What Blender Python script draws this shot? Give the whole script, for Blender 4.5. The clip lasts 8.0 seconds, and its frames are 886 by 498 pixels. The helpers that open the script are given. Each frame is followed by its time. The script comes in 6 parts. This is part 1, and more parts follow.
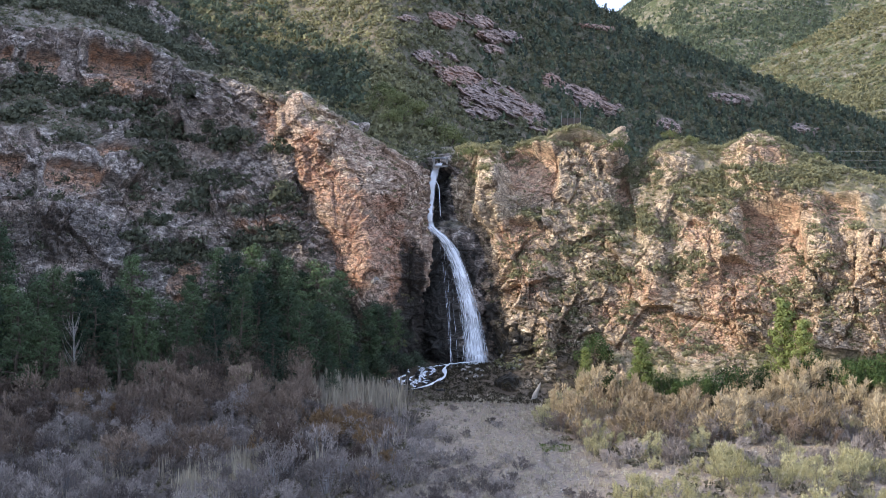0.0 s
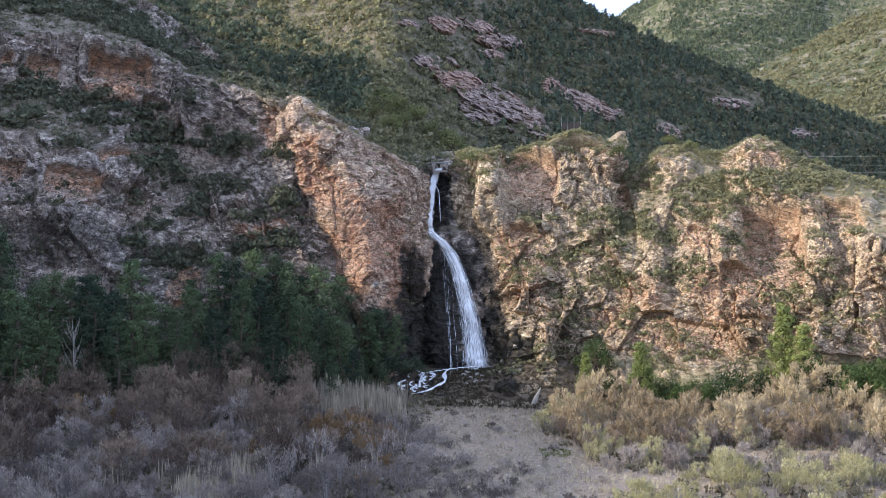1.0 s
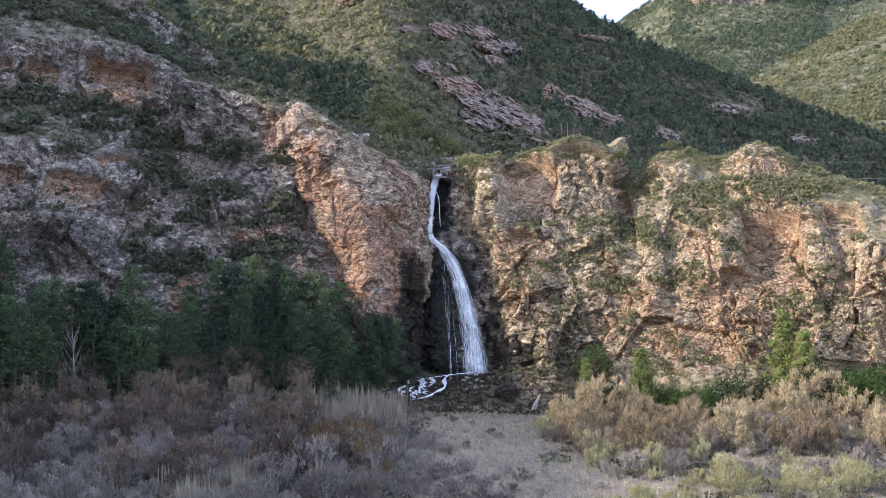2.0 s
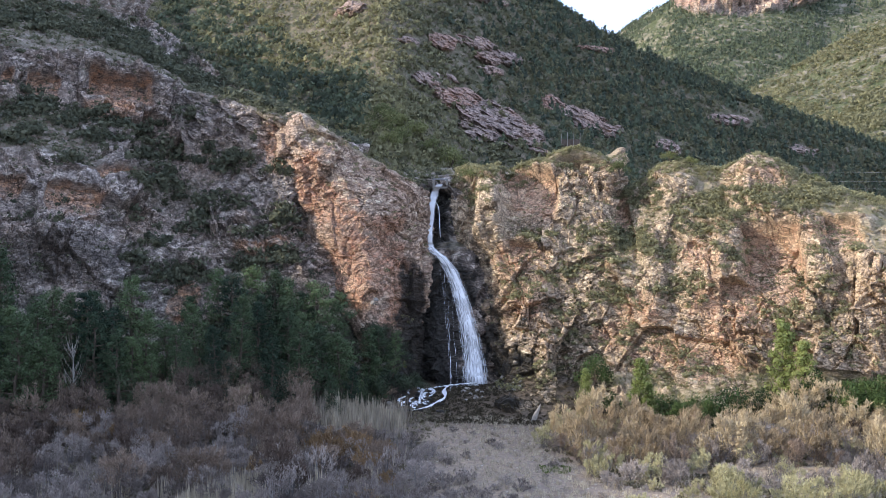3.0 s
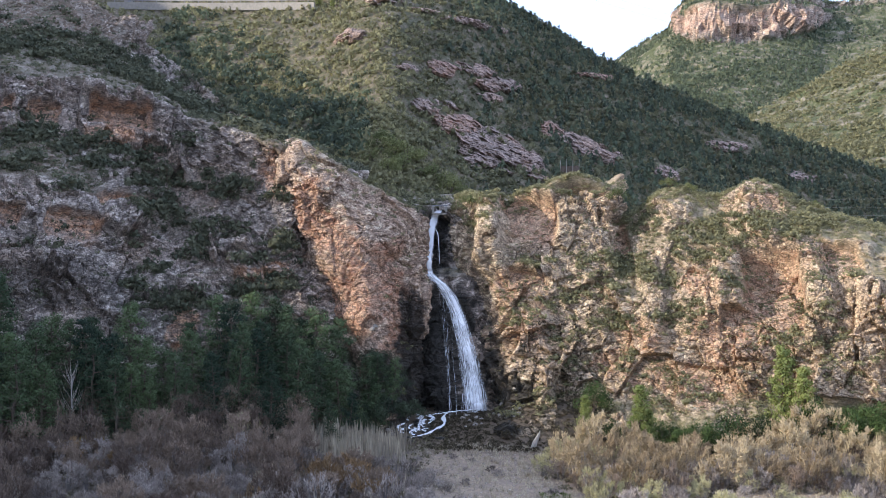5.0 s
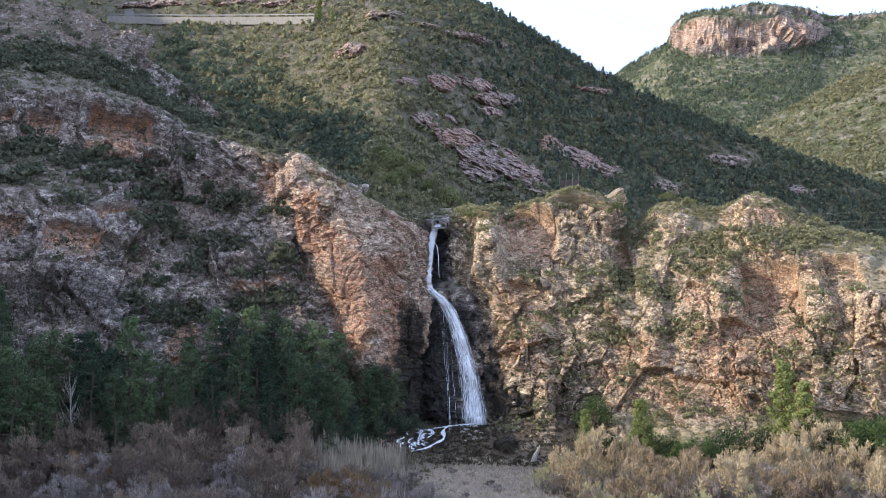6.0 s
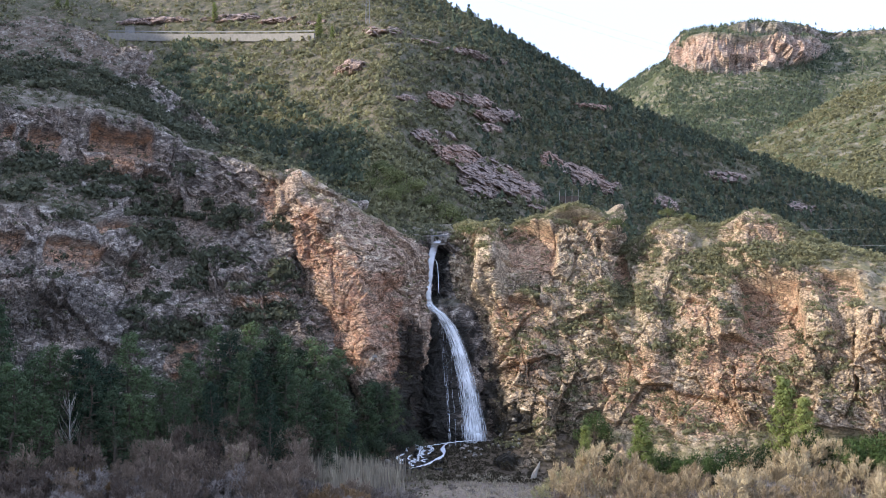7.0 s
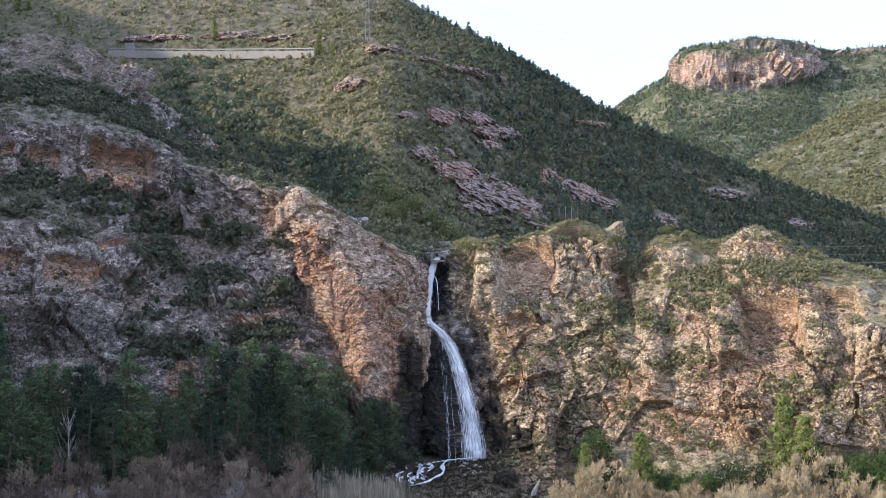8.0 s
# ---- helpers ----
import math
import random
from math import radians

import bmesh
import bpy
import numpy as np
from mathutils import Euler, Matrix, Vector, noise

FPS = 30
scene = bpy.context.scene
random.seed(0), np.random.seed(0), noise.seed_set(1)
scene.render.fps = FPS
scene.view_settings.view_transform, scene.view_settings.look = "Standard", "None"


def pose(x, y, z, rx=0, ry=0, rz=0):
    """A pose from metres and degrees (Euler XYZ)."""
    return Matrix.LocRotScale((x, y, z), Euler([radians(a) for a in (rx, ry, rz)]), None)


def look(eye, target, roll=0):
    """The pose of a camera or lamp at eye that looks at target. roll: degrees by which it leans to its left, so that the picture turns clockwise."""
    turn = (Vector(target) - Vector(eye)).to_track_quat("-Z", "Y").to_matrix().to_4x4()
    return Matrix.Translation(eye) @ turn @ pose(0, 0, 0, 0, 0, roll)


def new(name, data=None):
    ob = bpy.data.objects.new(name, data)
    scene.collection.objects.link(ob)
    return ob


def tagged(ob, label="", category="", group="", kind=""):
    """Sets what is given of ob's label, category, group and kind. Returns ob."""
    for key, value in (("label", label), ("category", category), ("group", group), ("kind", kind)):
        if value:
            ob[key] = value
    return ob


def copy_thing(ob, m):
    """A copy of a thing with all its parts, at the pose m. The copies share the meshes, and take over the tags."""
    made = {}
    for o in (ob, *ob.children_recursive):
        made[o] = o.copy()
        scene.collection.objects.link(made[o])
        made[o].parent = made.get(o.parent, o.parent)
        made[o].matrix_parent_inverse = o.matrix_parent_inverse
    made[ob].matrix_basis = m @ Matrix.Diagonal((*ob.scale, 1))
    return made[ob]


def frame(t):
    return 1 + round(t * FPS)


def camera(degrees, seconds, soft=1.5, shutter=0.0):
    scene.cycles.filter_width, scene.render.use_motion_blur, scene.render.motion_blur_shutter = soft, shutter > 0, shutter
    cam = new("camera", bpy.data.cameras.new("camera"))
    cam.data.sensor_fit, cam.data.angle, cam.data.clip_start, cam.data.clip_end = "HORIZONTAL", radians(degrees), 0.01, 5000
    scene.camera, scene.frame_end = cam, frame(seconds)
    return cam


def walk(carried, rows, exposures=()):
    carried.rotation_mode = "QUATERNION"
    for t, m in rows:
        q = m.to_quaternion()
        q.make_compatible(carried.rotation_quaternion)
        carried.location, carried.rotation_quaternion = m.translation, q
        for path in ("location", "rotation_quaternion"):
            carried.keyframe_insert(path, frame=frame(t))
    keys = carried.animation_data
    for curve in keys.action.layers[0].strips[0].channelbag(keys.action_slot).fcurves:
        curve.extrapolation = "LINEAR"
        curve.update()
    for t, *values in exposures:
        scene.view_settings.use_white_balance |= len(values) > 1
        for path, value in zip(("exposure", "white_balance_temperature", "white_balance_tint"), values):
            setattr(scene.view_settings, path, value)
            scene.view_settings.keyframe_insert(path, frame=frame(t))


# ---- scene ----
# ---- camera: it stands still over the valley floor and tilts slowly upwards ----
cam = camera(39.4, 8.0, soft=0.65)
EYE = (0.0, 0.0, 31.0)
# seconds, tilt up, turn to the right
TILTS = [
    (0.0, -3.600, 0.000),
    (0.5, -3.494, 0.002),
    (1.0, -3.376, 0.001),
    (1.5, -3.262, 0.007),
    (3.0, -2.627, 0.008),
    (3.5, -2.325, 0.026),
    (4.0, -2.022, 0.036),
    (4.5, -1.707, 0.037),
    (6.0, -0.759, 0.057),
    (6.5, -0.378, 0.067),
    (7.0, -0.009, 0.069),
    (7.5, 0.396, 0.074),
    (8.0, 0.775, 0.085),
]
walk(cam, [(t, pose(*EYE, 90 + tilt, 0, -turn)) for t, tilt, turn in TILTS], exposures=[(0.0, 0.17), (4.0, 0.17), (8.0, 0.07)])

# ---- light: a low sun from the left and behind, under a thin bright sky ----
SUN_FROM = radians(76)      # away from the line of sight, towards the left and behind
SUN_HEIGHT = radians(21.5)
to_sun = Vector((-math.cos(SUN_HEIGHT) * math.sin(SUN_FROM), -math.cos(SUN_HEIGHT) * math.cos(SUN_FROM), math.sin(SUN_HEIGHT)))
world = bpy.data.worlds.new("sky")
scene.world = world
world.use_nodes = True
wn = world.node_tree
wn.nodes.clear()
sky = wn.nodes.new("ShaderNodeTexSky")
sky.sky_type, sky.sun_disc = "NISHITA", False
sky.sun_elevation, sky.sun_rotation = SUN_HEIGHT, math.atan2(to_sun.x, to_sun.y)
sky.air_density, sky.dust_density = 1.0, 3.0
haze = wn.nodes.new("ShaderNodeMix")
haze.data_type = "RGBA"
haze.inputs["Factor"].default_value = 0.6
haze.inputs["B"].default_value = (9.0, 11.3, 17.4, 1)
wn.links.new(sky.outputs["Color"], haze.inputs["A"])
back = wn.nodes.new("ShaderNodeBackground")
back.inputs["Strength"].default_value = 0.15
wn.links.new(haze.outputs["Result"], back.inputs["Color"])
wn.links.new(back.outputs[0], wn.nodes.new("ShaderNodeOutputWorld").inputs["Surface"])
sun = new("sun", bpy.data.lights.new("sun", "SUN"))
sun.data.energy, sun.data.angle, sun.data.color = 5.0, radians(1.2), (1.0, 0.92, 0.8)
sun.matrix_world = look(to_sun * 300, (0, 0, 0))

# ---- numeric tools ----
rng = np.random.default_rng(7)


def lattice(ix, iy, iz, seed):
    """A random number from 0 to 1 for each cell of a lattice."""
    h = (ix.astype(np.int64) * 374761393 + iy.astype(np.int64) * 668265263 + iz.astype(np.int64) * 2147483647 + seed * 974711) & 0xFFFFFFFF
    h = ((h ^ (h >> 13)) * 1274126177) & 0xFFFFFFFF
    h = ((h ^ (h >> 16)) * 2246822519) & 0xFFFFFFFF
    return ((h ^ (h >> 15)) & 0xFFFFFF) / float(0xFFFFFF)


def smooth_noise(p, size, seed=0):
    """Value noise from -1 to 1 at points p, with features of that size in metres."""
    q = p / size
    i = np.floor(q).astype(np.int64)
    f = q - i
    f = f * f * f * (f * (f * 6 - 15) + 10)
    total = 0
    for dx in (0, 1):
        for dy in (0, 1):
            for dz in (0, 1):
                weight = (f[:, 0] if dx else 1 - f[:, 0]) * (f[:, 1] if dy else 1 - f[:, 1]) * (f[:, 2] if dz else 1 - f[:, 2])
                total = total + weight * lattice(i[:, 0] + dx, i[:, 1] + dy, i[:, 2] + dz, seed)
    return total * 2 - 1


def fractal(p, size, octaves, seed=0, gain=0.5):
    total, amp = 0, 1.0
    for k in range(octaves):
        total = total + amp * smooth_noise(p, size / 2 ** k, seed + 17 * k)
        amp *= gain
    return total


def blocks(p, size, seed=0):
    """Cellular blocks: a random height for each block (0 to 1), the nearness to a joint (1 on the joint), and each block's own slanting face."""
    q = p / size
    i = np.floor(q).astype(np.int64)
    f1 = np.full(len(p), 9.0)
    f2 = np.full(len(p), 9.0)
    cell, rest = i.copy(), q * 0
    for dx in (-1, 0, 1):
        for dy in (-1, 0, 1):
            for dz in (-1, 0, 1):
                c = i + (dx, dy, dz)
                h = (lattice(c[:, 0], c[:, 1], c[:, 2], seed) * 0xFFFFFF).astype(np.int64)
                r = c + np.stack([h & 255, (h >> 8) & 255, (h >> 16) & 255], axis=1) / 255.0 - q
                d = np.sqrt((r * r).sum(axis=1))
                nearer = d < f1
                f2 = np.where(nearer, f1, np.minimum(f2, d))
                cell[nearer], rest[nearer] = c[nearer], r[nearer]
                f1 = np.where(nearer, d, f1)
    value = lattice(cell[:, 0], cell[:, 1], cell[:, 2], seed + 3)
    slant = sum(rest[:, k] * (lattice(cell[:, 0], cell[:, 1], cell[:, 2], seed + 4 + k) - 0.5) for k in range(3))
    return value, np.clip(1 - (f2 - f1) / 0.07, 0, 1), slant


def ramp(x, a, b):
    t = np.clip((x - a) / (b - a), 0, 1)
    return t * t * (3 - 2 * t)


def resample(line, n):
    """n points along a breakline of the terrain, on a smooth curve through its corners, even in x."""
    line = np.array(line, float)
    u = np.linspace(0, len(line) - 1, n)
    k = np.clip(u.astype(int), 0, len(line) - 2)
    f = (u - k)[:, None]
    a, b = line[k], line[k + 1]
    before, after = line[np.maximum(k - 1, 0)], line[np.minimum(k + 2, len(line) - 1)]
    ta, tb = (b - before) * 0.4, (after - a) * 0.4
    return a * (2 * f ** 3 - 3 * f ** 2 + 1) + ta * (f ** 3 - 2 * f ** 2 + f) + b * (3 * f ** 2 - 2 * f ** 3) + tb * (f ** 3 - f ** 2)


def grid_normals(g):
    du, dv = np.gradient(g, axis=1), np.gradient(g, axis=0)
    n = np.cross(du, dv)
    n /= np.linalg.norm(n, axis=2, keepdims=True) + 1e-9
    return n


def blur(a, times):
    for _ in range(times):
        b = np.pad(a, ((1, 1), (1, 1), (0, 0)), mode="edge")
        a = (b[:-2, 1:-1] + b[2:, 1:-1] + b[1:-1, :-2] + b[1:-1, 2:] + 2 * a) / 6
    return a


def mesh_from(name, verts, faces, attributes=(), smooth=False):
    """A mesh from arrays of corners and of faces that all have the same number of corners."""
    me = bpy.data.meshes.new(name)
    verts, faces = np.asarray(verts, np.float32), np.asarray(faces, np.int32)
    k = faces.shape[1]
    me.vertices.add(len(verts))
    me.vertices.foreach_set("co", verts.ravel())
    me.loops.add(faces.size)
    me.loops.foreach_set("vertex_index", faces.ravel())
    me.polygons.add(len(faces))
    me.polygons.foreach_set("loop_start", np.arange(0, faces.size, k, dtype=np.int32))
    me.polygons.foreach_set("use_smooth", np.full(len(faces), smooth))
    me.update(calc_edges=True)
    for key, values in attributes:
        at = me.attributes.new(key, "FLOAT", "POINT")
        at.data.foreach_set("value", np.asarray(values, np.float32).ravel())
    return me


def grid_faces(nv, nu):
    k = np.arange(nv * nu).reshape(nv, nu)
    return np.stack([k[:-1, :-1], k[:-1, 1:], k[1:, 1:], k[1:, :-1]], axis=-1).reshape(-1, 4)


def spots_mask(p, spots, grain=1.0):
    """How far points lie inside any of the spots: (x, z, half width, half height) on a face."""
    m = np.zeros(len(p))
    wob = smooth_noise(p, 3.0 * grain, 91) * 0.42 + smooth_noise(p, 0.9 * grain, 92) * 0.3
    for x, z, rx, rz in spots:
        d = np.sqrt(((p[:, 0] - x) / rx) ** 2 + ((p[:, 2] - z) / rz) ** 2)
        m = np.maximum(m, 1 - ramp(d + wob, 0.7, 1.15))
    return m


def rock_relief(p, s, seed, beds, strength):
    """Broken rock: four sizes of slanting blocks with open joints, beds that jut out by turns, and upright flutes."""
    q = p + np.stack([smooth_noise(p, 5 * s, seed + k) for k in (1, 2, 3)], axis=1) * 0.8 * s + np.stack([smooth_noise(p, 1.4 * s, seed + k) for k in (11, 12, 13)], axis=1) * 0.22 * s
    q[:, 2] += 0.14 * p[:, 0] + 0.1 * p[:, 1]
    total, grit = 0, 0
    for k, (size, tall, lift, lean, groove) in enumerate(((9.0, 0.65, 1.9, 6.5, 0.0), (4.0, 0.85, 1.3, 3.6, 0.5), (1.8, 1.2, 0.6, 1.7, 0.32), (0.85, 1.5, 0.26, 0.75, 0.14))):
        height, joint, slant = blocks(q * (1, 1, tall), size * s, seed + 20 + 10 * k)
        total = total + (height - 0.5) * lift + slant * lean - joint * groove
        if k == 2:
            grit = height
    bed = q[:, 2] / (1.5 * s) + 0.35 * smooth_noise(p, 9 * s, seed + 8)
    number = np.floor(bed)
    stretch = np.floor(p[:, 0] / (7 * s) + lattice(number, number * 0, number * 0, seed + 51) * 7)
    ledge = lattice(number, stretch, number * 0, seed + 50) - 0.5 + 0.35 * (bed - number)
    flutes = np.abs(smooth_noise(q * (1, 1, 0.12), 1.3 * s, seed + 75)) * 0.35
    grain = np.abs(smooth_noise(q * (1, 1, 1.8), 0.9 * s, seed + 70)) + 0.5 * np.abs(smooth_noise(q * (1, 1, 1.8), 0.45 * s, seed + 71))
    calm = 0.55 + 0.6 * ramp(fractal(p, 11 * s, 2, seed + 90), -0.5, 0.6)
    return (total * strength + ledge * beds + flutes * beds + (grain - 0.4) * 0.35) * calm + fractal(p, 20 * s, 2, seed + 95) * 1.1, grit


def alcoves(p, caves, seed):
    """How deep points lie in shallow caves (x, z, half width, half height, depth): deepest under a straight roof, running out at the foot; and the brow over it."""
    depth, brow = np.zeros(len(p)), np.zeros(len(p))
    wob = smooth_noise(p, 3.0, seed + 61) * 0.2 + smooth_noise(p, 1.2, seed + 62) * 0.05
    for x, z, rx, rz, d in caves:
        across = 1 - ramp(np.abs(p[:, 0] - x) / rx + wob, 0.78, 1.0)
        h = (p[:, 2] - z - 0.12 * (x - p[:, 0])) / rz + 0.6 * wob
        depth = np.maximum(depth, d * across * ramp(h, -1.1, 0.4) * (1 - ramp(h, 0.8, 1.0)))
        brow = np.maximum(brow, 0.35 * d * across * ramp(h, 0.85, 1.1) * (1 - ramp(h, 1.2, 2.2)))
    return depth, brow


def terrain(name, lines, step, material, rock=1.0, rough=1.0, red=(), wet=(), soften=4, gentle=(0.55, 0.8), seed=0, scale=1.0, damp=1.0, relief=(), caves=(), beds=0.4, broken=0.8, hidden=1, rounded=14):
    """A sheet of terrain spanned between breaklines from its foot to its back; steep parts break up into beds and blocks of rock."""
    length = max(np.linalg.norm(np.diff(np.array(l), axis=0), axis=1).sum() for l in lines[:-1])
    nu = max(int(length / step), 8)
    curves = [resample(l, nu) for l in lines]
    rows, marks = [], []
    for k, (a, b) in enumerate(zip(curves[:-1], curves[1:])):
        fine = step * (5 if k >= len(curves) - 1 - hidden else 1)
        n = max(int(np.median(np.linalg.norm(b - a, axis=1)) / fine), 2)
        marks.append(len(rows))
        rows += [a + (b - a) * t for t in np.linspace(0, 1, n, endpoint=False)]
    g = np.array(rows + [curves[-1]])
    g = blur(g, soften)
    n = grid_normals(blur(g, rounded))
    if n[..., 1].mean() > 0:
        n = -n
    p, nn = g.reshape(-1, 3).copy(), n.reshape(-1, 3)
    s = scale
    steep = 1 - ramp(nn[:, 2] + 0.12 * smooth_noise(p, 4 * s, seed + 5), *gentle)
    steep = blur(steep.reshape(*g.shape[:2], 1), rounded * 2 // 3).ravel()
    move, grit = rock_relief(p, s, seed, beds, broken)
    warp = np.stack([smooth_noise(p, 5 * s, seed + k) for k in (1, 3)], axis=1) * 0.5
    for x, z, rx, rz, d in relief:
        move = move + d * np.exp(-((p[:, 0] - x + warp[:, 0]) / rx) ** 4 - ((p[:, 2] - z + warp[:, 1]) / rz) ** 4)
    hollow = np.zeros(len(p))
    if len(caves):
        hollow, brow = alcoves(p, caves, seed)
        inside = np.clip(hollow / 1.2, 0, 1)
        move = move * (1 - 0.65 * inside) - hollow + brow
        steep = np.maximum(steep, inside)
    soil = fractal(p, 12 * s, 3, seed + 80) * 0.7 + fractal(p, 1.6 * s, 3, seed + 81) * 0.28 + np.maximum(grit - 0.72, 0) * 0.9
    move = (move * steep * rock + soil * (1 - steep)) * s * rough
    p = p + nn * move[:, None]
    redness = np.maximum(spots_mask(p, red) if len(red) else 0, np.clip(hollow * 0.9, 0, 1)) + np.zeros(len(p))
    me = mesh_from(name, p, grid_faces(*g.shape[:2]), [("soil", 1 - steep), ("red", redness), ("wet", damp * spots_mask(p, wet) if len(wet) else np.zeros(len(p)))])
    me.materials.append(material)
    ob = new(name, me)
    g2 = p.reshape(g.shape)
    n2 = grid_normals(blur(g2, 2))
    if n2[..., 1].mean() > 0:
        n2 = -n2
    return ob, g2, n2, ((1 - steep).reshape(g.shape[:2]), marks + [len(g2) - 1])


# ---- materials ----
def material(name):
    m = bpy.data.materials.new(name)
    m.use_nodes = True
    nt = m.node_tree
    return m, nt, nt.nodes["Principled BSDF"]


def node(nt, kind, **inputs):
    nd = nt.nodes.new(kind)
    for key, value in inputs.items():
        nd.inputs[key].default_value = value
    return nd


def noise_node(nt, scale, detail=6, rough=0.6, stretch=(1, 1, 1)):
    geo = nt.nodes.new("ShaderNodeNewGeometry")
    mp = nt.nodes.new("ShaderNodeMapping")
    mp.inputs["Scale"].default_value = stretch
    nt.links.new(geo.outputs["Position"], mp.inputs["Vector"])
    nd = node(nt, "ShaderNodeTexNoise", Scale=scale, Detail=detail, Roughness=rough)
    nt.links.new(mp.outputs[0], nd.inputs["Vector"])
    return nd.outputs["Fac"]


def stops(nt, fac, *colours):
    nd = nt.nodes.new("ShaderNodeValToRGB")
    r = nd.color_ramp
    while len(r.elements) < len(colours):
        r.elements.new(0.5)
    for e, (at, c) in zip(r.elements, colours):
        e.position, e.color = at, (*c, 1)
    nt.links.new(fac, nd.inputs["Fac"])
    return nd.outputs["Color"]


def mixed(nt, fac, a, b, how="MIX"):
    nd = nt.nodes.new("ShaderNodeMix")
    nd.data_type, nd.blend_type = "RGBA", how
    for key, value in (("Factor", fac), ("A", a), ("B", b)):
        if isinstance(value, bpy.types.NodeSocket):
            nt.links.new(value, nd.inputs[key])
        elif isinstance(value, tuple):
            nd.inputs[key].default_value = (*value, 1)
        else:
            nd.inputs[key].default_value = value
    return nd.outputs["Result"]


def attr(nt, key):
    nd = nt.nodes.new("ShaderNodeAttribute")
    nd.attribute_name = key
    return nd.outputs["Fac"]


def math_node(nt, op, a, b):
    nd = nt.nodes.new("ShaderNodeMath")
    nd.operation, nd.use_clamp = op, True
    for k, value in enumerate((a, b)):
        if isinstance(value, bpy.types.NodeSocket):
            nt.links.new(value, nd.inputs[k])
        else:
            nd.inputs[k].default_value = value
    return nd.outputs[0]


def finish(nt, bsdf, colour, rough, bump=None, strength=0.5, distance=0.1):
    if isinstance(colour, bpy.types.NodeSocket):
        nt.links.new(colour, bsdf.inputs["Base Color"])
    else:
        bsdf.inputs["Base Color"].default_value = (*colour, 1)
    if isinstance(rough, bpy.types.NodeSocket):
        nt.links.new(rough, bsdf.inputs["Roughness"])
    else:
        bsdf.inputs["Roughness"].default_value = rough
    bsdf.inputs["Specular IOR Level"].default_value = 0.25
    if bump is not None:
        b = node(nt, "ShaderNodeBump", Strength=strength, Distance=distance)
        nt.links.new(bump, b.inputs["Height"])
        nt.links.new(b.outputs[0], bsdf.inputs["Normal"])


def rock_material(name, pale, grey, warm, red, soil, green, size=1.0, growth=0.5, redness=0.72):
    """Weathered limestone with warm and red faces; earth, stones and low herbs where it lies flat."""
    m, nt, bsdf = material(name)
    large = noise_node(nt, 0.09 / size, 5, 0.6)
    middle = noise_node(nt, 0.7 / size, 7, 0.65, (1, 1, 1.6))
    fine = noise_node(nt, 3.2 / size, 6, 0.75, (1, 1, 1.6))
    streak = noise_node(nt, 0.8 / size, 5, 0.6, (1, 1, 0.16))
    stone = stops(nt, middle, (0.28, tuple(c * 0.5 for c in grey)), (0.44, grey), (0.62, pale), (0.8, tuple(min(c * 1.15, 1) for c in pale)))
    stone = mixed(nt, stops(nt, large, (0.45, (0, 0, 0)), (0.65, (1, 1, 1))), stone, mixed(nt, 0.55, stone, warm, "MIX"))
    redder = mixed(nt, stops(nt, middle, (0.35, (0, 0, 0)), (0.6, (1, 1, 1))), red, warm)
    stone = mixed(nt, math_node(nt, "MULTIPLY", attr(nt, "red"), redness), stone, redder)
    stone = mixed(nt, math_node(nt, "MULTIPLY", stops(nt, streak, (0.5, (0, 0, 0)), (0.68, (1, 1, 1))), 0.5), stone, tuple(c * 0.42 for c in grey))
    stone = mixed(nt, 0.65, stone, stops(nt, fine, (0.36, (0.22, 0.22, 0.22)), (0.6, (0.95, 0.95, 0.95))), "OVERLAY")
    # dark joints: thin, broken lines between beds and blocks
    geo = nt.nodes.new("ShaderNodeNewGeometry")
    bent = nt.nodes.new("ShaderNodeVectorMath")
    bent.operation = "MULTIPLY_ADD"
    wobble = node(nt, "ShaderNodeTexNoise", Scale=0.5 / size, Detail=4.0)
    nt.links.new(geo.outputs["Position"], wobble.inputs["Vector"])
    nt.links.new(wobble.outputs["Color"], bent.inputs[0])
    bent.inputs[1].default_value = (3.5 * size, 3.5 * size, 2.0 * size)
    nt.links.new(geo.outputs["Position"], bent.inputs[2])
    lay = nt.nodes.new("ShaderNodeMapping")
    lay.inputs["Scale"].default_value = (0.55, 0.55, 1.15)
    nt.links.new(bent.outputs[0], lay.inputs["Vector"])
    cells = node(nt, "ShaderNodeTexVoronoi", Scale=1.0 / size)
    cells.feature = "DISTANCE_TO_EDGE"
    nt.links.new(lay.outputs[0], cells.inputs["Vector"])
    joints = stops(nt, cells.outputs["Distance"], (0.0, (1, 1, 1)), (0.075, (0, 0, 0)))
    joints = math_node(nt, "MULTIPLY", joints, stops(nt, noise_node(nt, 0.35 / size, 4, 0.6), (0.4, (0.1, 0.1, 0.1)), (0.6, (0.85, 0.85, 0.85))))
    stone = mixed(nt, joints, stone, tuple(c * 0.22 for c in grey))
    close = nt.nodes.new("ShaderNodeMapping")
    close.inputs["Scale"].default_value = (1.15, 1.15, 2.5)
    nt.links.new(bent.outputs[0], close.inputs["Vector"])
    chips = node(nt, "ShaderNodeTexVoronoi", Scale=1.0 / size)
    chips.feature = "DISTANCE_TO_EDGE"
    nt.links.new(close.outputs[0], chips.inputs["Vector"])
    chinks = stops(nt, chips.outputs["Distance"], (0.0, (1, 1, 1)), (0.11, (0, 0, 0)))
    chinks = math_node(nt, "MULTIPLY", chinks, stops(nt, noise_node(nt, 0.6 / size, 4, 0.6), (0.36, (0.05, 0.05, 0.05)), (0.56, (0.95, 0.95, 0.95))))
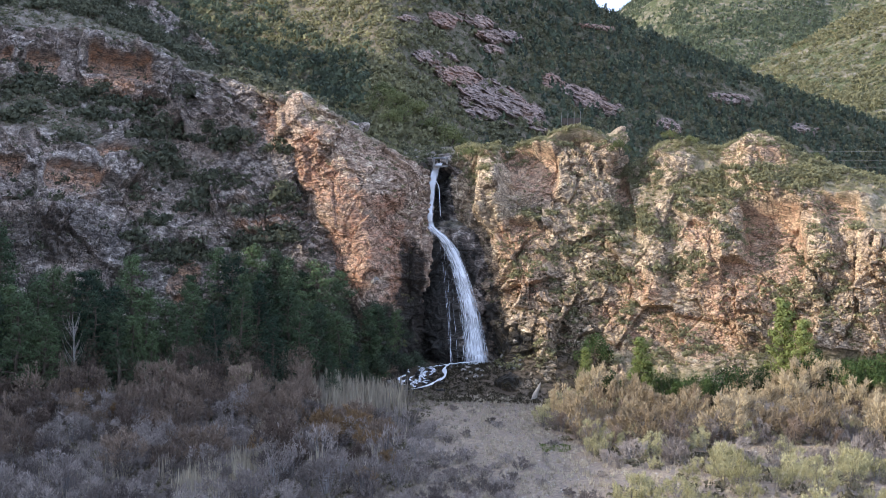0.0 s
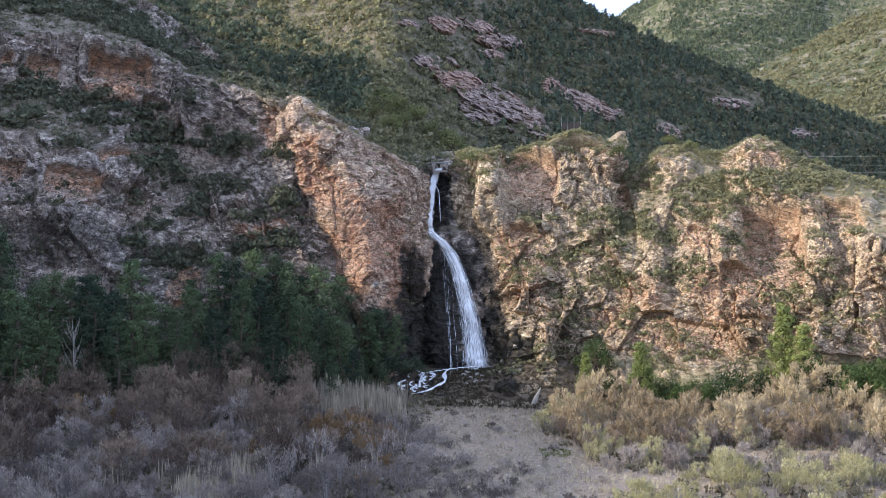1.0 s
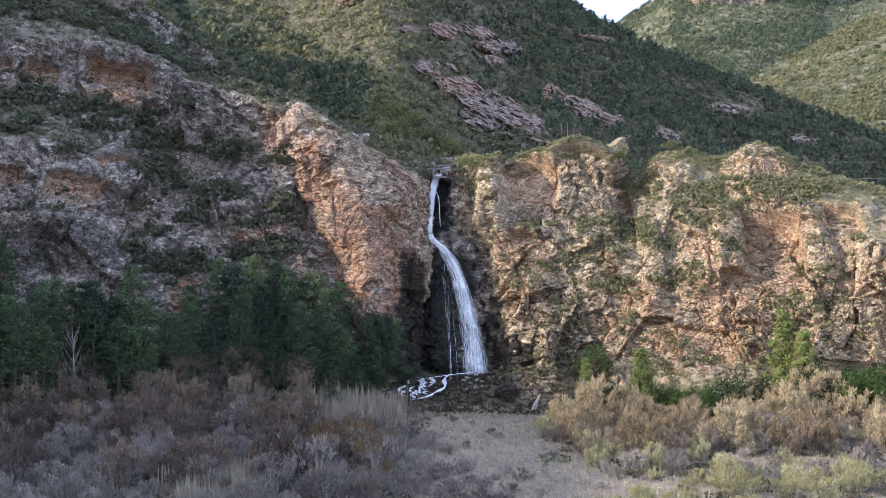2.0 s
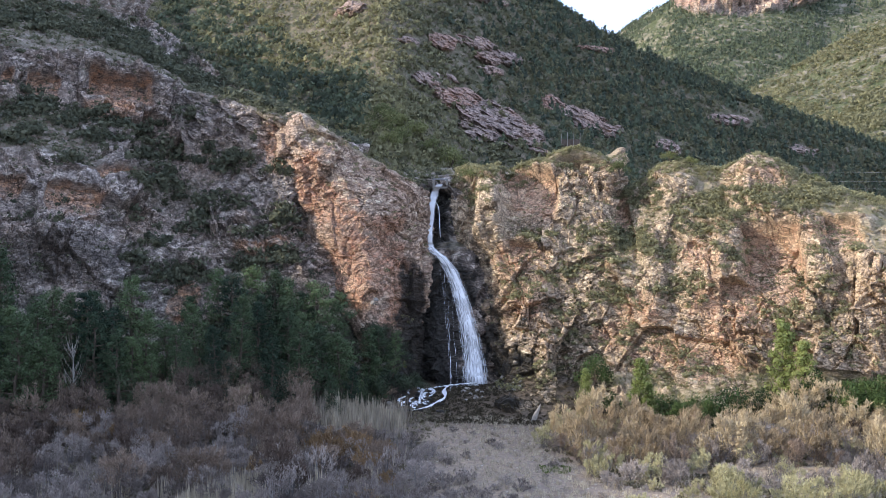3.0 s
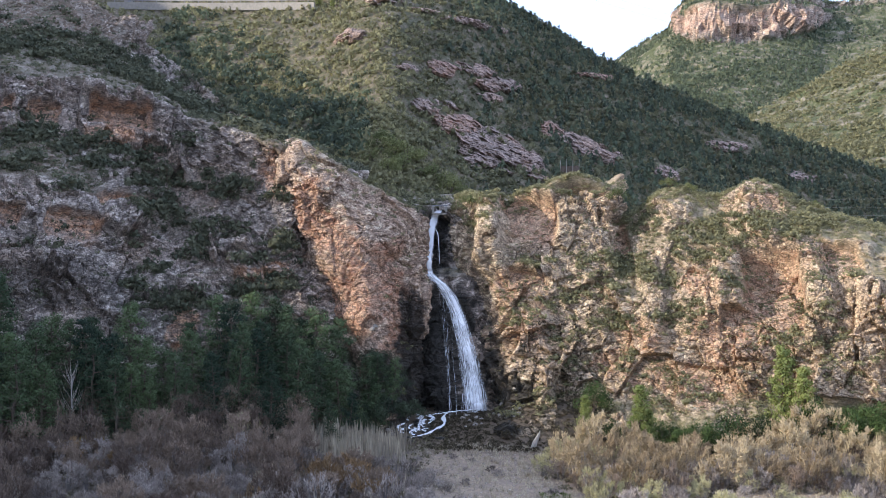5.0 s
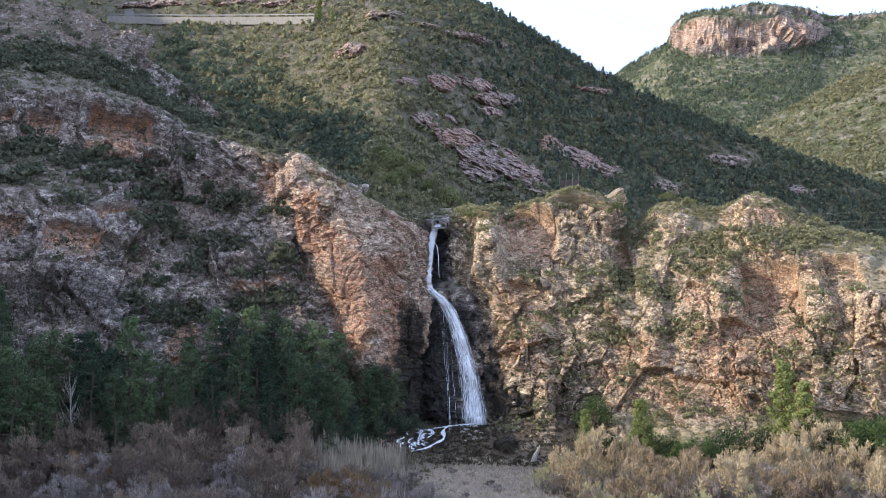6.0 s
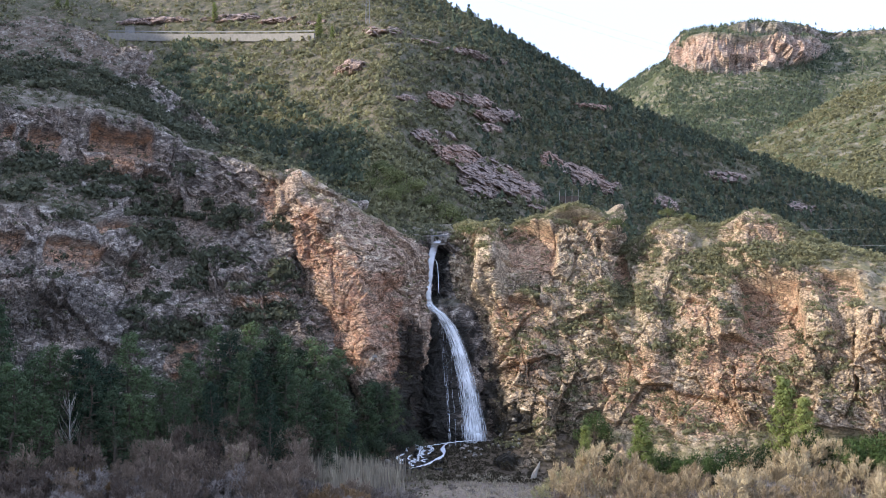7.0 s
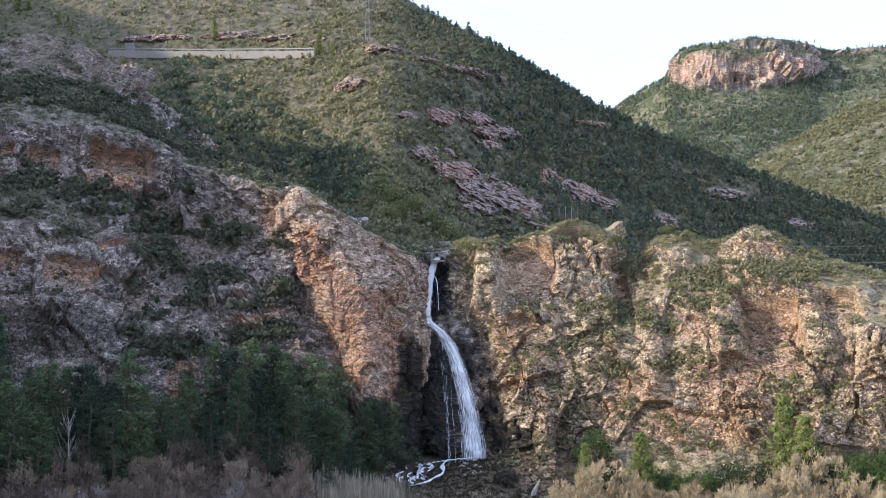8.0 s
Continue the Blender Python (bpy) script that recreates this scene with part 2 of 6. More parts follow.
    stone = mixed(nt, chinks, stone, tuple(c * 0.3 for c in grey))
    faces = node(nt, "ShaderNodeTexVoronoi", Scale=1.0 / size)
    nt.links.new(close.outputs[0], faces.inputs["Vector"])
    stone = mixed(nt, 0.35, stone, stops(nt, faces.outputs["Color"], (0.1, (0.28, 0.28, 0.28)), (0.9, (0.85, 0.84, 0.82))), "OVERLAY")
    earth = mixed(nt, stops(nt, middle, (0.4, (0, 0, 0)), (0.6, (1, 1, 1))), soil, tuple(0.5 * a + 0.5 * b for a, b in zip(soil, pale)))
    earth = mixed(nt, math_node(nt, "MULTIPLY", stops(nt, noise_node(nt, 0.5 / size, 6, 0.7), (0.42, (0, 0, 0)), (0.55, (1, 1, 1))), growth), earth, green)
    colour = mixed(nt, attr(nt, "soil"), stone, earth)
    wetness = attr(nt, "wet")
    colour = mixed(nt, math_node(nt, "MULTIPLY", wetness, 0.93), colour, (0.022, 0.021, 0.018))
    rough = mixed(nt, wetness, (0.92, 0.92, 0.92), (0.32, 0.32, 0.32))
    rise = math_node(nt, "MULTIPLY", noise_node(nt, 1.8 / size, 9, 0.8, (1, 1, 1.7)), 0.75)
    rise = math_node(nt, "ADD", rise, math_node(nt, "MULTIPLY", stops(nt, chips.outputs["Distance"], (0.0, (0, 0, 0)), (0.2, (1, 1, 1))), 0.25))
    finish(nt, bsdf, colour, rough, rise, 0.9, 0.36 * size)
    return m


LIMESTONE = rock_material("grey_limestone", (0.55, 0.475, 0.41), (0.215, 0.18, 0.158), (0.36, 0.26, 0.195), (0.62, 0.34, 0.20), (0.19, 0.155, 0.115), (0.085, 0.09, 0.045), redness=0.9)
TAN_LIMESTONE = rock_material("tan_limestone", (0.58, 0.45, 0.31), (0.33, 0.252, 0.178), (0.46, 0.315, 0.205), (0.43, 0.235, 0.15), (0.26, 0.215, 0.14), (0.15, 0.15, 0.06), redness=0.75)
BUTTRESS_ROCK = rock_material("russet_limestone", (0.62, 0.48, 0.36), (0.30, 0.215, 0.16), (0.43, 0.275, 0.185), (0.42, 0.21, 0.13), (0.25, 0.205, 0.14), (0.14, 0.14, 0.06), redness=0.85)
FAR_ROCK = rock_material("far_hill_cover", (0.45, 0.38, 0.315), (0.28, 0.235, 0.195), (0.45, 0.32, 0.24), (0.46, 0.26, 0.18), (0.13, 0.125, 0.062), (0.085, 0.10, 0.042), size=5.0, growth=0.9)
HILL_COVER = rock_material("hillside_cover", (0.35, 0.275, 0.22), (0.205, 0.162, 0.13), (0.38, 0.26, 0.19), (0.33, 0.17, 0.11), (0.135, 0.115, 0.068), (0.085, 0.088, 0.045), size=1.6, growth=0.75)

CRAG = rock_material("crag_rock", (0.42, 0.325, 0.275), (0.235, 0.185, 0.16), (0.42, 0.28, 0.21), (0.46, 0.23, 0.15), (0.15, 0.12, 0.08), (0.08, 0.085, 0.035), size=1.3, growth=0.6)


def ground_material():
    m, nt, bsdf = material("dry_ground")
    a = noise_node(nt, 0.25, 6, 0.65)
    b = noise_node(nt, 2.5, 7, 0.7)
    c = stops(nt, b, (0.3, (0.15, 0.12, 0.095)), (0.5, (0.275, 0.21, 0.15)), (0.7, (0.44, 0.35, 0.25)))
    c = mixed(nt, stops(nt, a, (0.45, (0, 0, 0)), (0.6, (1, 1, 1))), c, mixed(nt, 0.6, c, (0.225, 0.18, 0.15)))
    # leaf litter; its dark colour also holds the shade between the bushes
    c = mixed(nt, math_node(nt, "MULTIPLY", attr(nt, "litter_shade"), 0.75), c, stops(nt, b, (0.35, (0.045, 0.037, 0.032)), (0.65, (0.135, 0.112, 0.097))))
    c = mixed(nt, math_node(nt, "MULTIPLY", attr(nt, "bank"), 0.85), c, stops(nt, b, (0.35, (0.04, 0.03, 0.02)), (0.65, (0.12, 0.09, 0.06))))
    finish(nt, bsdf, c, 0.95, b, 0.6, 0.12)
    return m


GROUND = ground_material()
STEP = 0.175

# ---- breaklines of the terrain, in metres ----
LEFT_FOOT = [(-60.5, 150, 2.2), (-58.2, 155, 1.3), (-53.1, 159, 0.5), (-46.6, 162, -0.1), (-40.4, 164, -0.5), (-34.6, 165, -0.7), (-28.7, 166.5, -0.9), (-22.9, 169, -1.4), (-17, 172, -2), (-11.8, 178, -3.1)]
LEFT_BASE = [(-63.3, 158, 15.3), (-60.8, 163, 14.8), (-55.4, 167, 14.4), (-48.6, 170, 14.5), (-42.1, 172, 13.9), (-36, 173, 13), (-29.9, 174.5, 12.1), (-23.9, 177, 10.2), (-17.7, 180, 9.8), (-12.3, 186, 9.1)]
LEFT_LOWER_TOP = [(-66.4, 167, 35.8), (-63.7, 172, 35.9), (-58, 176, 36.5), (-50.8, 179, 34.1), (-44.1, 181, 29.6), (-37.7, 182, 25.5), (-30.9, 180.5, 22.2), (-24.2, 180.2, 19.7), (-17.9, 183.2, 17.9), (-12.5, 189.2, 16.6)]
LEFT_LEDGE = [(-70.6, 178, 43.3), (-67.6, 183, 44.1), (-61.4, 187, 43.6), (-53.8, 190, 41.6), (-46.6, 192, 38.2), (-39.9, 193, 35.2), (-32, 187.8, 32.1), (-24.7, 184, 28.8), (-18.3, 187, 26.2), (-12.7, 193, 24.2)]
LEFT_UPPER_TOP = [(-72.4, 183, 52.3), (-69.2, 188, 53.2), (-62.9, 192, 53), (-55.1, 195, 52.4), (-47.6, 197, 50.4), (-40.8, 198, 47), (-32.5, 191.5, 44.5), (-24.9, 186.4, 42.1), (-18.4, 189.4, 39.9), (-12.8, 195.4, 37.5)]
LEFT_SLOPE = [(-79.4, 201, 59.2), (-75.7, 206, 61.4), (-68.6, 210, 62.9), (-60, 213, 61.2), (-51.9, 215, 57.4), (-44.4, 216, 52.3), (-34.6, 204.2, 47.3), (-25.9, 194, 43.5), (-19.2, 197, 40.4), (-13.3, 203, 38)]
LEFT_CREST = [(-87.1, 221, 67.1), (-81.8, 223, 70.4), (-73, 224, 73.4), (-63, 224, 69.8), (-53.8, 223, 63.7), (-45.4, 221, 56.8), (-34.9, 206.2, 49.5), (-26, 194.9, 44.5), (-19.1, 196.9, 40.7), (-13.2, 201.8, 38.2)]
LEFT_BEHIND = [(-96.7, 245, 67.8), (-90.7, 247, 71.4), (-80.9, 248, 74.6), (-69.8, 248, 70.7), (-59.6, 247, 63.9), (-50.4, 245, 56.3), (-38.1, 224.5, 48.1), (-27.8, 207.9, 42.6), (-20.4, 209.8, 38.4), (-14.1, 214.8, 35.7)]

BUTTRESS_FOOT = [(-12.5, 188, -3.3), (-10.4, 177, -1.3), (-9.3, 174, -0.8), (-8.1, 173, -0.6), (-6.6, 175.5, -1), (-5.1, 177, -1.3), (-3.8, 179, -1.7), (-3.1, 188, -3.3)]
BUTTRESS_BASE = [(-12.7, 192, 4.9), (-10.6, 181, 6.4), (-9.5, 178, 6.8), (-8.3, 177, 6.9), (-6.8, 179.5, 6.6), (-5.2, 181, 6.4), (-3.9, 183, 6.1), (-3.2, 192, 4.9)]
BUTTRESS_MIDDLE = [(-20.8, 195, 20.2), (-17.7, 184, 23.5), (-14.5, 181, 23.1), (-11.2, 180, 21.2), (-7.9, 182.5, 19.7), (-5.5, 184, 18.7), (-3.9, 186, 17.8), (-3.1, 195, 16.5)]
BUTTRESS_SHOULDER = [(-27.6, 198, 33.1), (-23.6, 187, 38.4), (-18.7, 184, 37.3), (-13.7, 183, 33.3), (-8.8, 185.5, 30.6), (-5.9, 187, 28.9), (-4, 189, 27.3), (-3.1, 198, 25.7)]
BUTTRESS_CREST = [(-28, 201, 37.7), (-24, 190, 42.8), (-19, 187, 41.6), (-13.9, 186, 37.6), (-8.9, 188.5, 34.9), (-6, 190, 33.2), (-4, 192, 31.6), (-3.1, 201, 30.2)]
BUTTRESS_TOP = [(-28.9, 208, 37.5), (-24.9, 197, 42.9), (-19.7, 194, 41.7), (-14.4, 193, 37.5), (-9.3, 195.5, 34.7), (-6.2, 197, 32.9), (-4.2, 199, 31.3), (-3.2, 208, 29.8)]
BUTTRESS_BEHIND = [(-28.6, 220, 35.7), (-24.5, 209, 41.5), (-19.1, 206, 40.3), (-13.4, 205, 35.9), (-7.9, 207.5, 32.8), (-4.7, 209, 30.9), (-2.5, 211, 29.2), (-1.4, 220, 27.5)]

GORGE_FOOT = [(-5.7, 179, -0.8), (-3.3, 181, -1.2), (-0.7, 180, -1), (2.6, 179, -0.8), (6.8, 181, -1.2), (10.2, 183, -1.6), (14.2, 185, -1.9)]
GORGE_BASE = [(-5.8, 184, 2.5), (-3.3, 186, 2.2), (-0.8, 185, 2.4), (2.6, 184, 2.5), (6.9, 186, 2.2), (10.5, 188, 1.9), (14.5, 190, 1.6)]
GORGE_BULGE = [(-5.9, 185.5, 12.6), (-3.4, 187.5, 12.4), (-0.8, 186.5, 12.5), (2.6, 185.5, 12.6), (7, 187.5, 12.4), (10.5, 189.5, 12.2), (14.6, 191.5, 12)]
GORGE_SILL = [(-5.9, 188, 21.8), (-3.4, 190, 21.7), (-0.8, 189, 21.8), (2.7, 188, 21.8), (7, 190, 21.7), (10.6, 192, 21.6), (14.7, 194, 21.5)]
GORGE_CHUTE = [(-5.9, 188.5, 23.4), (-3.4, 192, 23.2), (-0.8, 194, 23.1), (2.7, 192.2, 23.2), (7.1, 192.8, 23.2), (10.7, 194, 23.1), (14.8, 194.5, 23.1)]
GORGE_LIP = [(-6.1, 193, 32.2), (-3.5, 197, 32.2), (-0.8, 200, 32.2), (2.8, 198, 32.2), (7.3, 198, 32.2), (11, 199, 32.2), (15, 199, 32.2)]
GORGE_CHANNEL = [(-6.3, 200, 32.9), (-3.6, 202, 32.9), (-0.8, 201, 32.9), (2.8, 200, 32.9), (7.5, 202, 32.9), (11.2, 204, 33), (15.6, 206, 33)]
GORGE_BEHIND = [(-6.8, 218, 35.1), (-3.9, 220, 35.1), (-0.9, 219, 35.1), (3.1, 218, 35.1), (8.1, 220, 35.1), (12.2, 222, 35.2), (16.9, 224, 35.2)]

RIGHT_FOOT = [(8.4, 175, -2.6), (9.4, 172, -2), (10.5, 169.5, -1.5), (12.9, 169, -1.4), (17.5, 168, -1.2), (22.9, 168, -1.2), (25.1, 167, -1), (30.5, 165, -0.7), (36.5, 163, -0.3), (41.7, 161, 0.1), (46.6, 159, 0.5), (51.8, 157, 0.9), (57.2, 154, 1.5), (61.6, 149, 2.4)]
RIGHT_BASE = [(8.8, 184, 2.5), (9.8, 181, 3), (11, 178.5, 3.8), (13.6, 178, 4.3), (18.4, 177, 4.9), (24.1, 177, 5.3), (26.4, 176, 5.4), (32.1, 174, 5.7), (38.4, 172, 6), (43.9, 170, 6.3), (49.1, 168, 6.2), (54.7, 166, 6.1), (60.5, 163, 5.8), (65.1, 158, 6.6)]
RIGHT_MIDDLE = [(6.6, 188, 17.5), (8.2, 185, 19.4), (9.9, 182.5, 19.6), (13.3, 182, 19.6), (18.7, 181, 19.7), (24.5, 181, 19.7), (26.9, 180, 18.9), (32.7, 178, 19.1), (39.1, 176, 20), (44.7, 174, 20.1), (50, 172, 21), (55.7, 170, 21.2), (61.6, 167, 20.6), (66.4, 162, 19.4)]
RIGHT_SHOULDER = [(1.1, 192.6, 26), (4, 189.6, 27.4), (7.2, 187.1, 27.9), (12.4, 186.6, 28.7), (19.1, 185.6, 28.7), (25.1, 185.6, 27.5), (27.8, 186.6, 25.3), (33.8, 184.6, 27.5), (40.5, 182.6, 27.1), (46.2, 180.6, 27.2), (51.8, 178.6, 28), (57.7, 176.6, 27.6), (63.9, 173.6, 25.7), (69, 168.6, 23.6)]
RIGHT_CREST = [(1.2, 199.4, 32.7), (4.1, 196.4, 34.5), (7.4, 193.9, 34.1), (12.9, 193.4, 35), (19.8, 192.4, 37.6), (25.9, 192.4, 35.8), (29, 194.9, 30.8), (35.2, 192.9, 34.6), (42.2, 190.9, 34.1), (48.2, 188.9, 36.3), (54.1, 186.9, 33.4), (60.3, 184.9, 31.4), (66.9, 181.9, 28.8), (72.4, 176.9, 25.6)]
RIGHT_TOP = [(1.2, 210, 32.3), (4.3, 207, 34.1), (7.8, 204.5, 33.7), (13.6, 204, 34.6), (20.9, 203, 37.4), (27.3, 203, 35.5), (30.7, 206.4, 30.3), (37.3, 204.4, 34.3), (44.8, 202.4, 33.7), (51.2, 200.4, 36), (57.5, 198.4, 33), (64.1, 196.4, 30.9), (71.1, 193.4, 28.1), (77.1, 188.4, 24.8)]
RIGHT_BEHIND = [(1.4, 237, 28.8), (4.9, 234, 30.9), (8.9, 231.5, 30.5), (15.4, 231, 31.5), (23.7, 230, 34.7), (31, 230, 32.6), (34.7, 233.4, 26.6), (42.3, 231.4, 31.1), (50.8, 229.4, 30.5), (58.1, 227.4, 33.2), (65.4, 225.4, 29.8), (73, 223.4, 27.5), (81.1, 220.4, 24.3), (88.2, 215.4, 20.5)]

HILL_FOOT = [(-141.9, 288, 43.2), (-106.6, 278, 42.8), (-75.9, 263, 36.2), (-51.7, 250, 30.2), (-33.8, 236, 26), (-19.5, 220, 25.3), (-9.8, 207, 25.6), (-2.3, 209, 24.6), (9, 228, 23), (22.6, 246, 22.4), (38, 263, 20.6), (56, 281, 18.6), (76.2, 300, 17.1), (96.7, 313, 15.8), (129.8, 348, 12.5), (185, 398, 6.1)]
HILL_BASE = [(-147.6, 300, 51.8), (-111.1, 290, 51.1), (-79.2, 275, 43.9), (-54.1, 262, 37.3), (-35.5, 248, 32.5), (-20.5, 232, 31.3), (-10.4, 219, 31.3), (-2.4, 221, 30.3), (9.4, 240, 29.2), (23.6, 258, 29), (39.6, 275, 27.6), (58.3, 293, 26.1), (79.1, 312, 25.1), (100.3, 325, 24.1), (134.1, 360, 21.7), (190.3, 410, 16.7)]
HILL_MIDDLE = [(-176.4, 360, 77), (-133.5, 350, 75.7), (-96.1, 335, 70.8), (-65.7, 320, 66.2), (-43.4, 305, 60.4), (-25.1, 285, 57.2), (-12.4, 263, 54), (-3, 279, 54.1), (11.9, 306, 55), (29.4, 322, 53.3), (47.9, 334, 48.1), (68.6, 346, 44.1), (91.1, 360, 39.7), (112.4, 365, 35.7), (146.9, 395, 31.6), (199.4, 430, 21.8)]
HILL_ROAD_EDGE = [(-200.3, 410, 101.7), (-152.2, 400, 100), (-110, 385, 96.5), (-76.1, 372, 93.8), (-51, 360, 91.8), (-30.2, 345, 89.3), (-15.3, 327, 85.3), (-3.7, 339, 86.1), (13.8, 356, 86), (33.3, 366, 73.7), (53.3, 372, 65.2), (75.2, 380, 57.4), (98.5, 390, 51.9), (119.9, 390, 45.7), (154.1, 415, 39.1), (208.5, 450, 27.6)]
HILL_ROAD_INNER = [(-204.2, 418, 106.3), (-155.2, 408, 102.9), (-112.3, 393, 98.4), (-77.8, 380, 95.7), (-52.1, 368, 93.6), (-30.9, 353, 91.1), (-15.7, 335, 87.1), (-3.8, 347, 88.1), (14.1, 364, 88.2), (34, 374, 77.1), (54.4, 380, 68.7), (76.7, 388, 61.2), (100.4, 398, 56.2), (122.3, 398, 48.3), (157.1, 423, 41.1), (212.1, 458, 28.4)]
HILL_CUT_TOP = [(-205.6, 421, 108.1), (-156.3, 411, 105.7), (-113.1, 396, 101.9), (-78.4, 383, 99.1), (-52.5, 371, 96.9), (-31.1, 356, 94.3), (-15.8, 338, 90.2), (-3.8, 350, 90.6), (14.2, 367, 90.3), (34.3, 377, 78.5), (54.8, 383, 70), (77.3, 391, 62.7), (101.2, 401, 57.9), (123.2, 401, 49.3), (158.2, 426, 41.8), (213.5, 461, 28.7)]
HILL_RIDGE = [(-252.4, 520, 176), (-192.8, 510, 171), (-142, 500, 166.1), (-99.7, 490, 160.1), (-67.6, 480, 153.3), (-40.9, 470, 144.5), (-21, 450, 132.7), (-4.7, 432, 120.1), (16, 412, 105.5), (36.7, 405, 91.6), (57.7, 404, 79.7), (80, 405, 69.9), (102.9, 408, 61.9), (126.5, 412, 53.1), (161.5, 435, 44.1), (217.7, 470, 29.8)]
HILL_BEHIND = [(-281.7, 580, 185.1), (-215.6, 570, 180), (-159.2, 560, 174.9), (-112, 550, 168.7), (-76.1, 540, 161.4), (-46.2, 530, 152), (-23.8, 510, 139.5), (-5.3, 492, 125.9), (18.3, 472, 110.1), (42.2, 465, 94.4), (66.4, 464, 80.7), (91.9, 465, 69.3), (118.1, 468, 60.1), (145, 472, 49.9), (183.9, 495, 39.1), (245.6, 530, 22.4)]
HILL_BACK = [(-354.1, 720, 81), (-271.9, 710, 80.3), (-201.7, 700, 63.8), (-142.5, 690, 47.7), (-97.3, 680, 35.1), (-59.2, 670, 32), (-30.8, 650, 32), (-6.9, 632, 29), (24, 612, 26.3), (55.4, 605, 26.4), (87, 604, 23.6), (120.3, 605, 20.9), (154.2, 608, 19.4), (188.8, 612, 18), (236.5, 635, 14.6), (310.9, 670, 7.6)]

MESA_FOOT = [(74.8, 760, 32.1), (105.9, 760, 35.6), (123.3, 760, 35.6), (141.3, 760, 35.6), (146.1, 760, 35.6), (151.6, 760, 35.6), (162, 760, 35.6), (178.6, 760, 35.6), (194.2, 760, 35.6), (213.3, 760, 35.6), (227.1, 760, 37.3), (236.7, 760, 39), (258.1, 760, 42.5), (289.3, 760, 42.5), (337.7, 760, 42.5)]
MESA_BASE = [(84.5, 860, 63.5), (119.6, 860, 67.4), (139.2, 860, 67.4), (159.5, 860, 67.4), (164.9, 860, 67.4), (171.2, 860, 67.4), (182.9, 860, 67.4), (201.7, 860, 67.4), (219.3, 860, 67.4), (240.8, 860, 67.4), (256.4, 860, 69.3), (267.3, 860, 71.3), (291.4, 860, 75.1), (326.6, 860, 75.1), (381.3, 860, 75.1)]
MESA_FLANK = [(101.9, 1040, 100.3), (142.9, 1030, 111.3), (164.6, 1020, 118.8), (186.7, 1010, 124.3), (191.7, 1002.5, 124), (197.3, 994, 121.4), (208.7, 984, 119.2), (229.1, 980, 119.3), (249.1, 980, 119.7), (274.9, 985, 121.5), (295.7, 995, 125.8), (312.9, 1010, 131.1), (344.5, 1020, 138.5), (386, 1020, 140.3), (450.6, 1020, 140.3)]
MESA_CLIFF_FOOT = [(120.3, 1230, 155.1), (167.5, 1210, 174.8), (191.4, 1190, 191.6), (215.5, 1170, 203.5), (220, 1155, 202.3), (225.1, 1138, 195.7), (236.3, 1118, 189.9), (258.7, 1110, 189.7), (281.2, 1110, 190.7), (311.5, 1120, 195.1), (337.6, 1140, 203.2), (361.1, 1170, 214), (400.4, 1190, 226.6), (448.6, 1190, 230.9), (523.7, 1190, 230.9)]
MESA_CLIFF_TOP = [(121.1, 1238, 158.1), (168.6, 1218, 177.9), (192.7, 1198, 194.8), (217, 1178, 207.3), (221.4, 1163, 219.1), (226.3, 1146, 225.5), (237.5, 1126, 226.1), (260, 1118, 224.7), (282.7, 1118, 223.7), (313.2, 1128, 225.5), (339.5, 1148, 225.9), (363.4, 1178, 226.8), (402.9, 1198, 234.3), (451.5, 1198, 237.5), (527.1, 1198, 237.5)]
MESA_PEAK = [(123, 1258, 162.4), (173, 1250, 184.6), (199.7, 1242, 203), (227.3, 1234, 217.9), (233.7, 1228, 231.8), (241.1, 1221.2, 239.4), (255.9, 1213.2, 242.3), (281.3, 1210, 248.2), (305.8, 1210, 253.1), (336.9, 1214, 249.5), (361.3, 1222, 247.1), (380.4, 1234, 245.9), (417.6, 1242, 248.4), (467.9, 1242, 250.7), (546.2, 1242, 251.8)]
MESA_BEHIND = [(137, 1400, 164.7), (193.8, 1400, 190.4), (225.3, 1400, 212.4), (258, 1400, 230.5), (266.6, 1400, 247.4), (276.6, 1400, 257.4), (295.5, 1400, 262.4), (325.7, 1400, 269.9), (354, 1400, 275.5), (388.8, 1400, 270.5), (414.1, 1400, 266.1), (431.9, 1400, 262.4), (471, 1400, 263.6), (527.7, 1400, 266.1), (616.1, 1400, 267.4)]

SPUR_FOOT = [(93.9, 520, 24.7), (122.4, 520, 24.7), (134.2, 520, 24.7), (150.8, 520, 24.7), (169.8, 520, 24.7), (185.9, 520, 24.7), (212.5, 520, 24.7), (252.8, 520, 24.7)]
SPUR_BASE = [(108.1, 600, 43.5), (140.9, 600, 46.3), (154.5, 600, 48.2), (173.5, 600, 51.2), (195.3, 600, 54.9), (213.8, 600, 58.2), (244.2, 600, 63), (290.4, 600, 66.3)]
SPUR_FLANK = [(122.4, 680, 61.3), (159.4, 680, 66.7), (174.8, 680, 70.2), (196.3, 680, 75.9), (220.8, 680, 82.8), (241.7, 680, 88.9), (275.9, 680, 98.1), (328.1, 680, 104.2)]
SPUR_CREST = [(140.2, 780, 78.1), (182.5, 780, 90.4), (200.1, 780, 98.5), (224.6, 780, 111.4), (252.5, 780, 127.2), (276.2, 780, 141.1), (315.1, 780, 162), (374.5, 780, 175.9)]
SPUR_BEHIND = [(154.7, 860, 73.2), (201.4, 860, 86.8), (220.8, 860, 95.7), (247.8, 860, 110), (278.6, 860, 127.4), (304.8, 860, 142.8), (347.7, 860, 165.9), (413.2, 860, 181.2)]

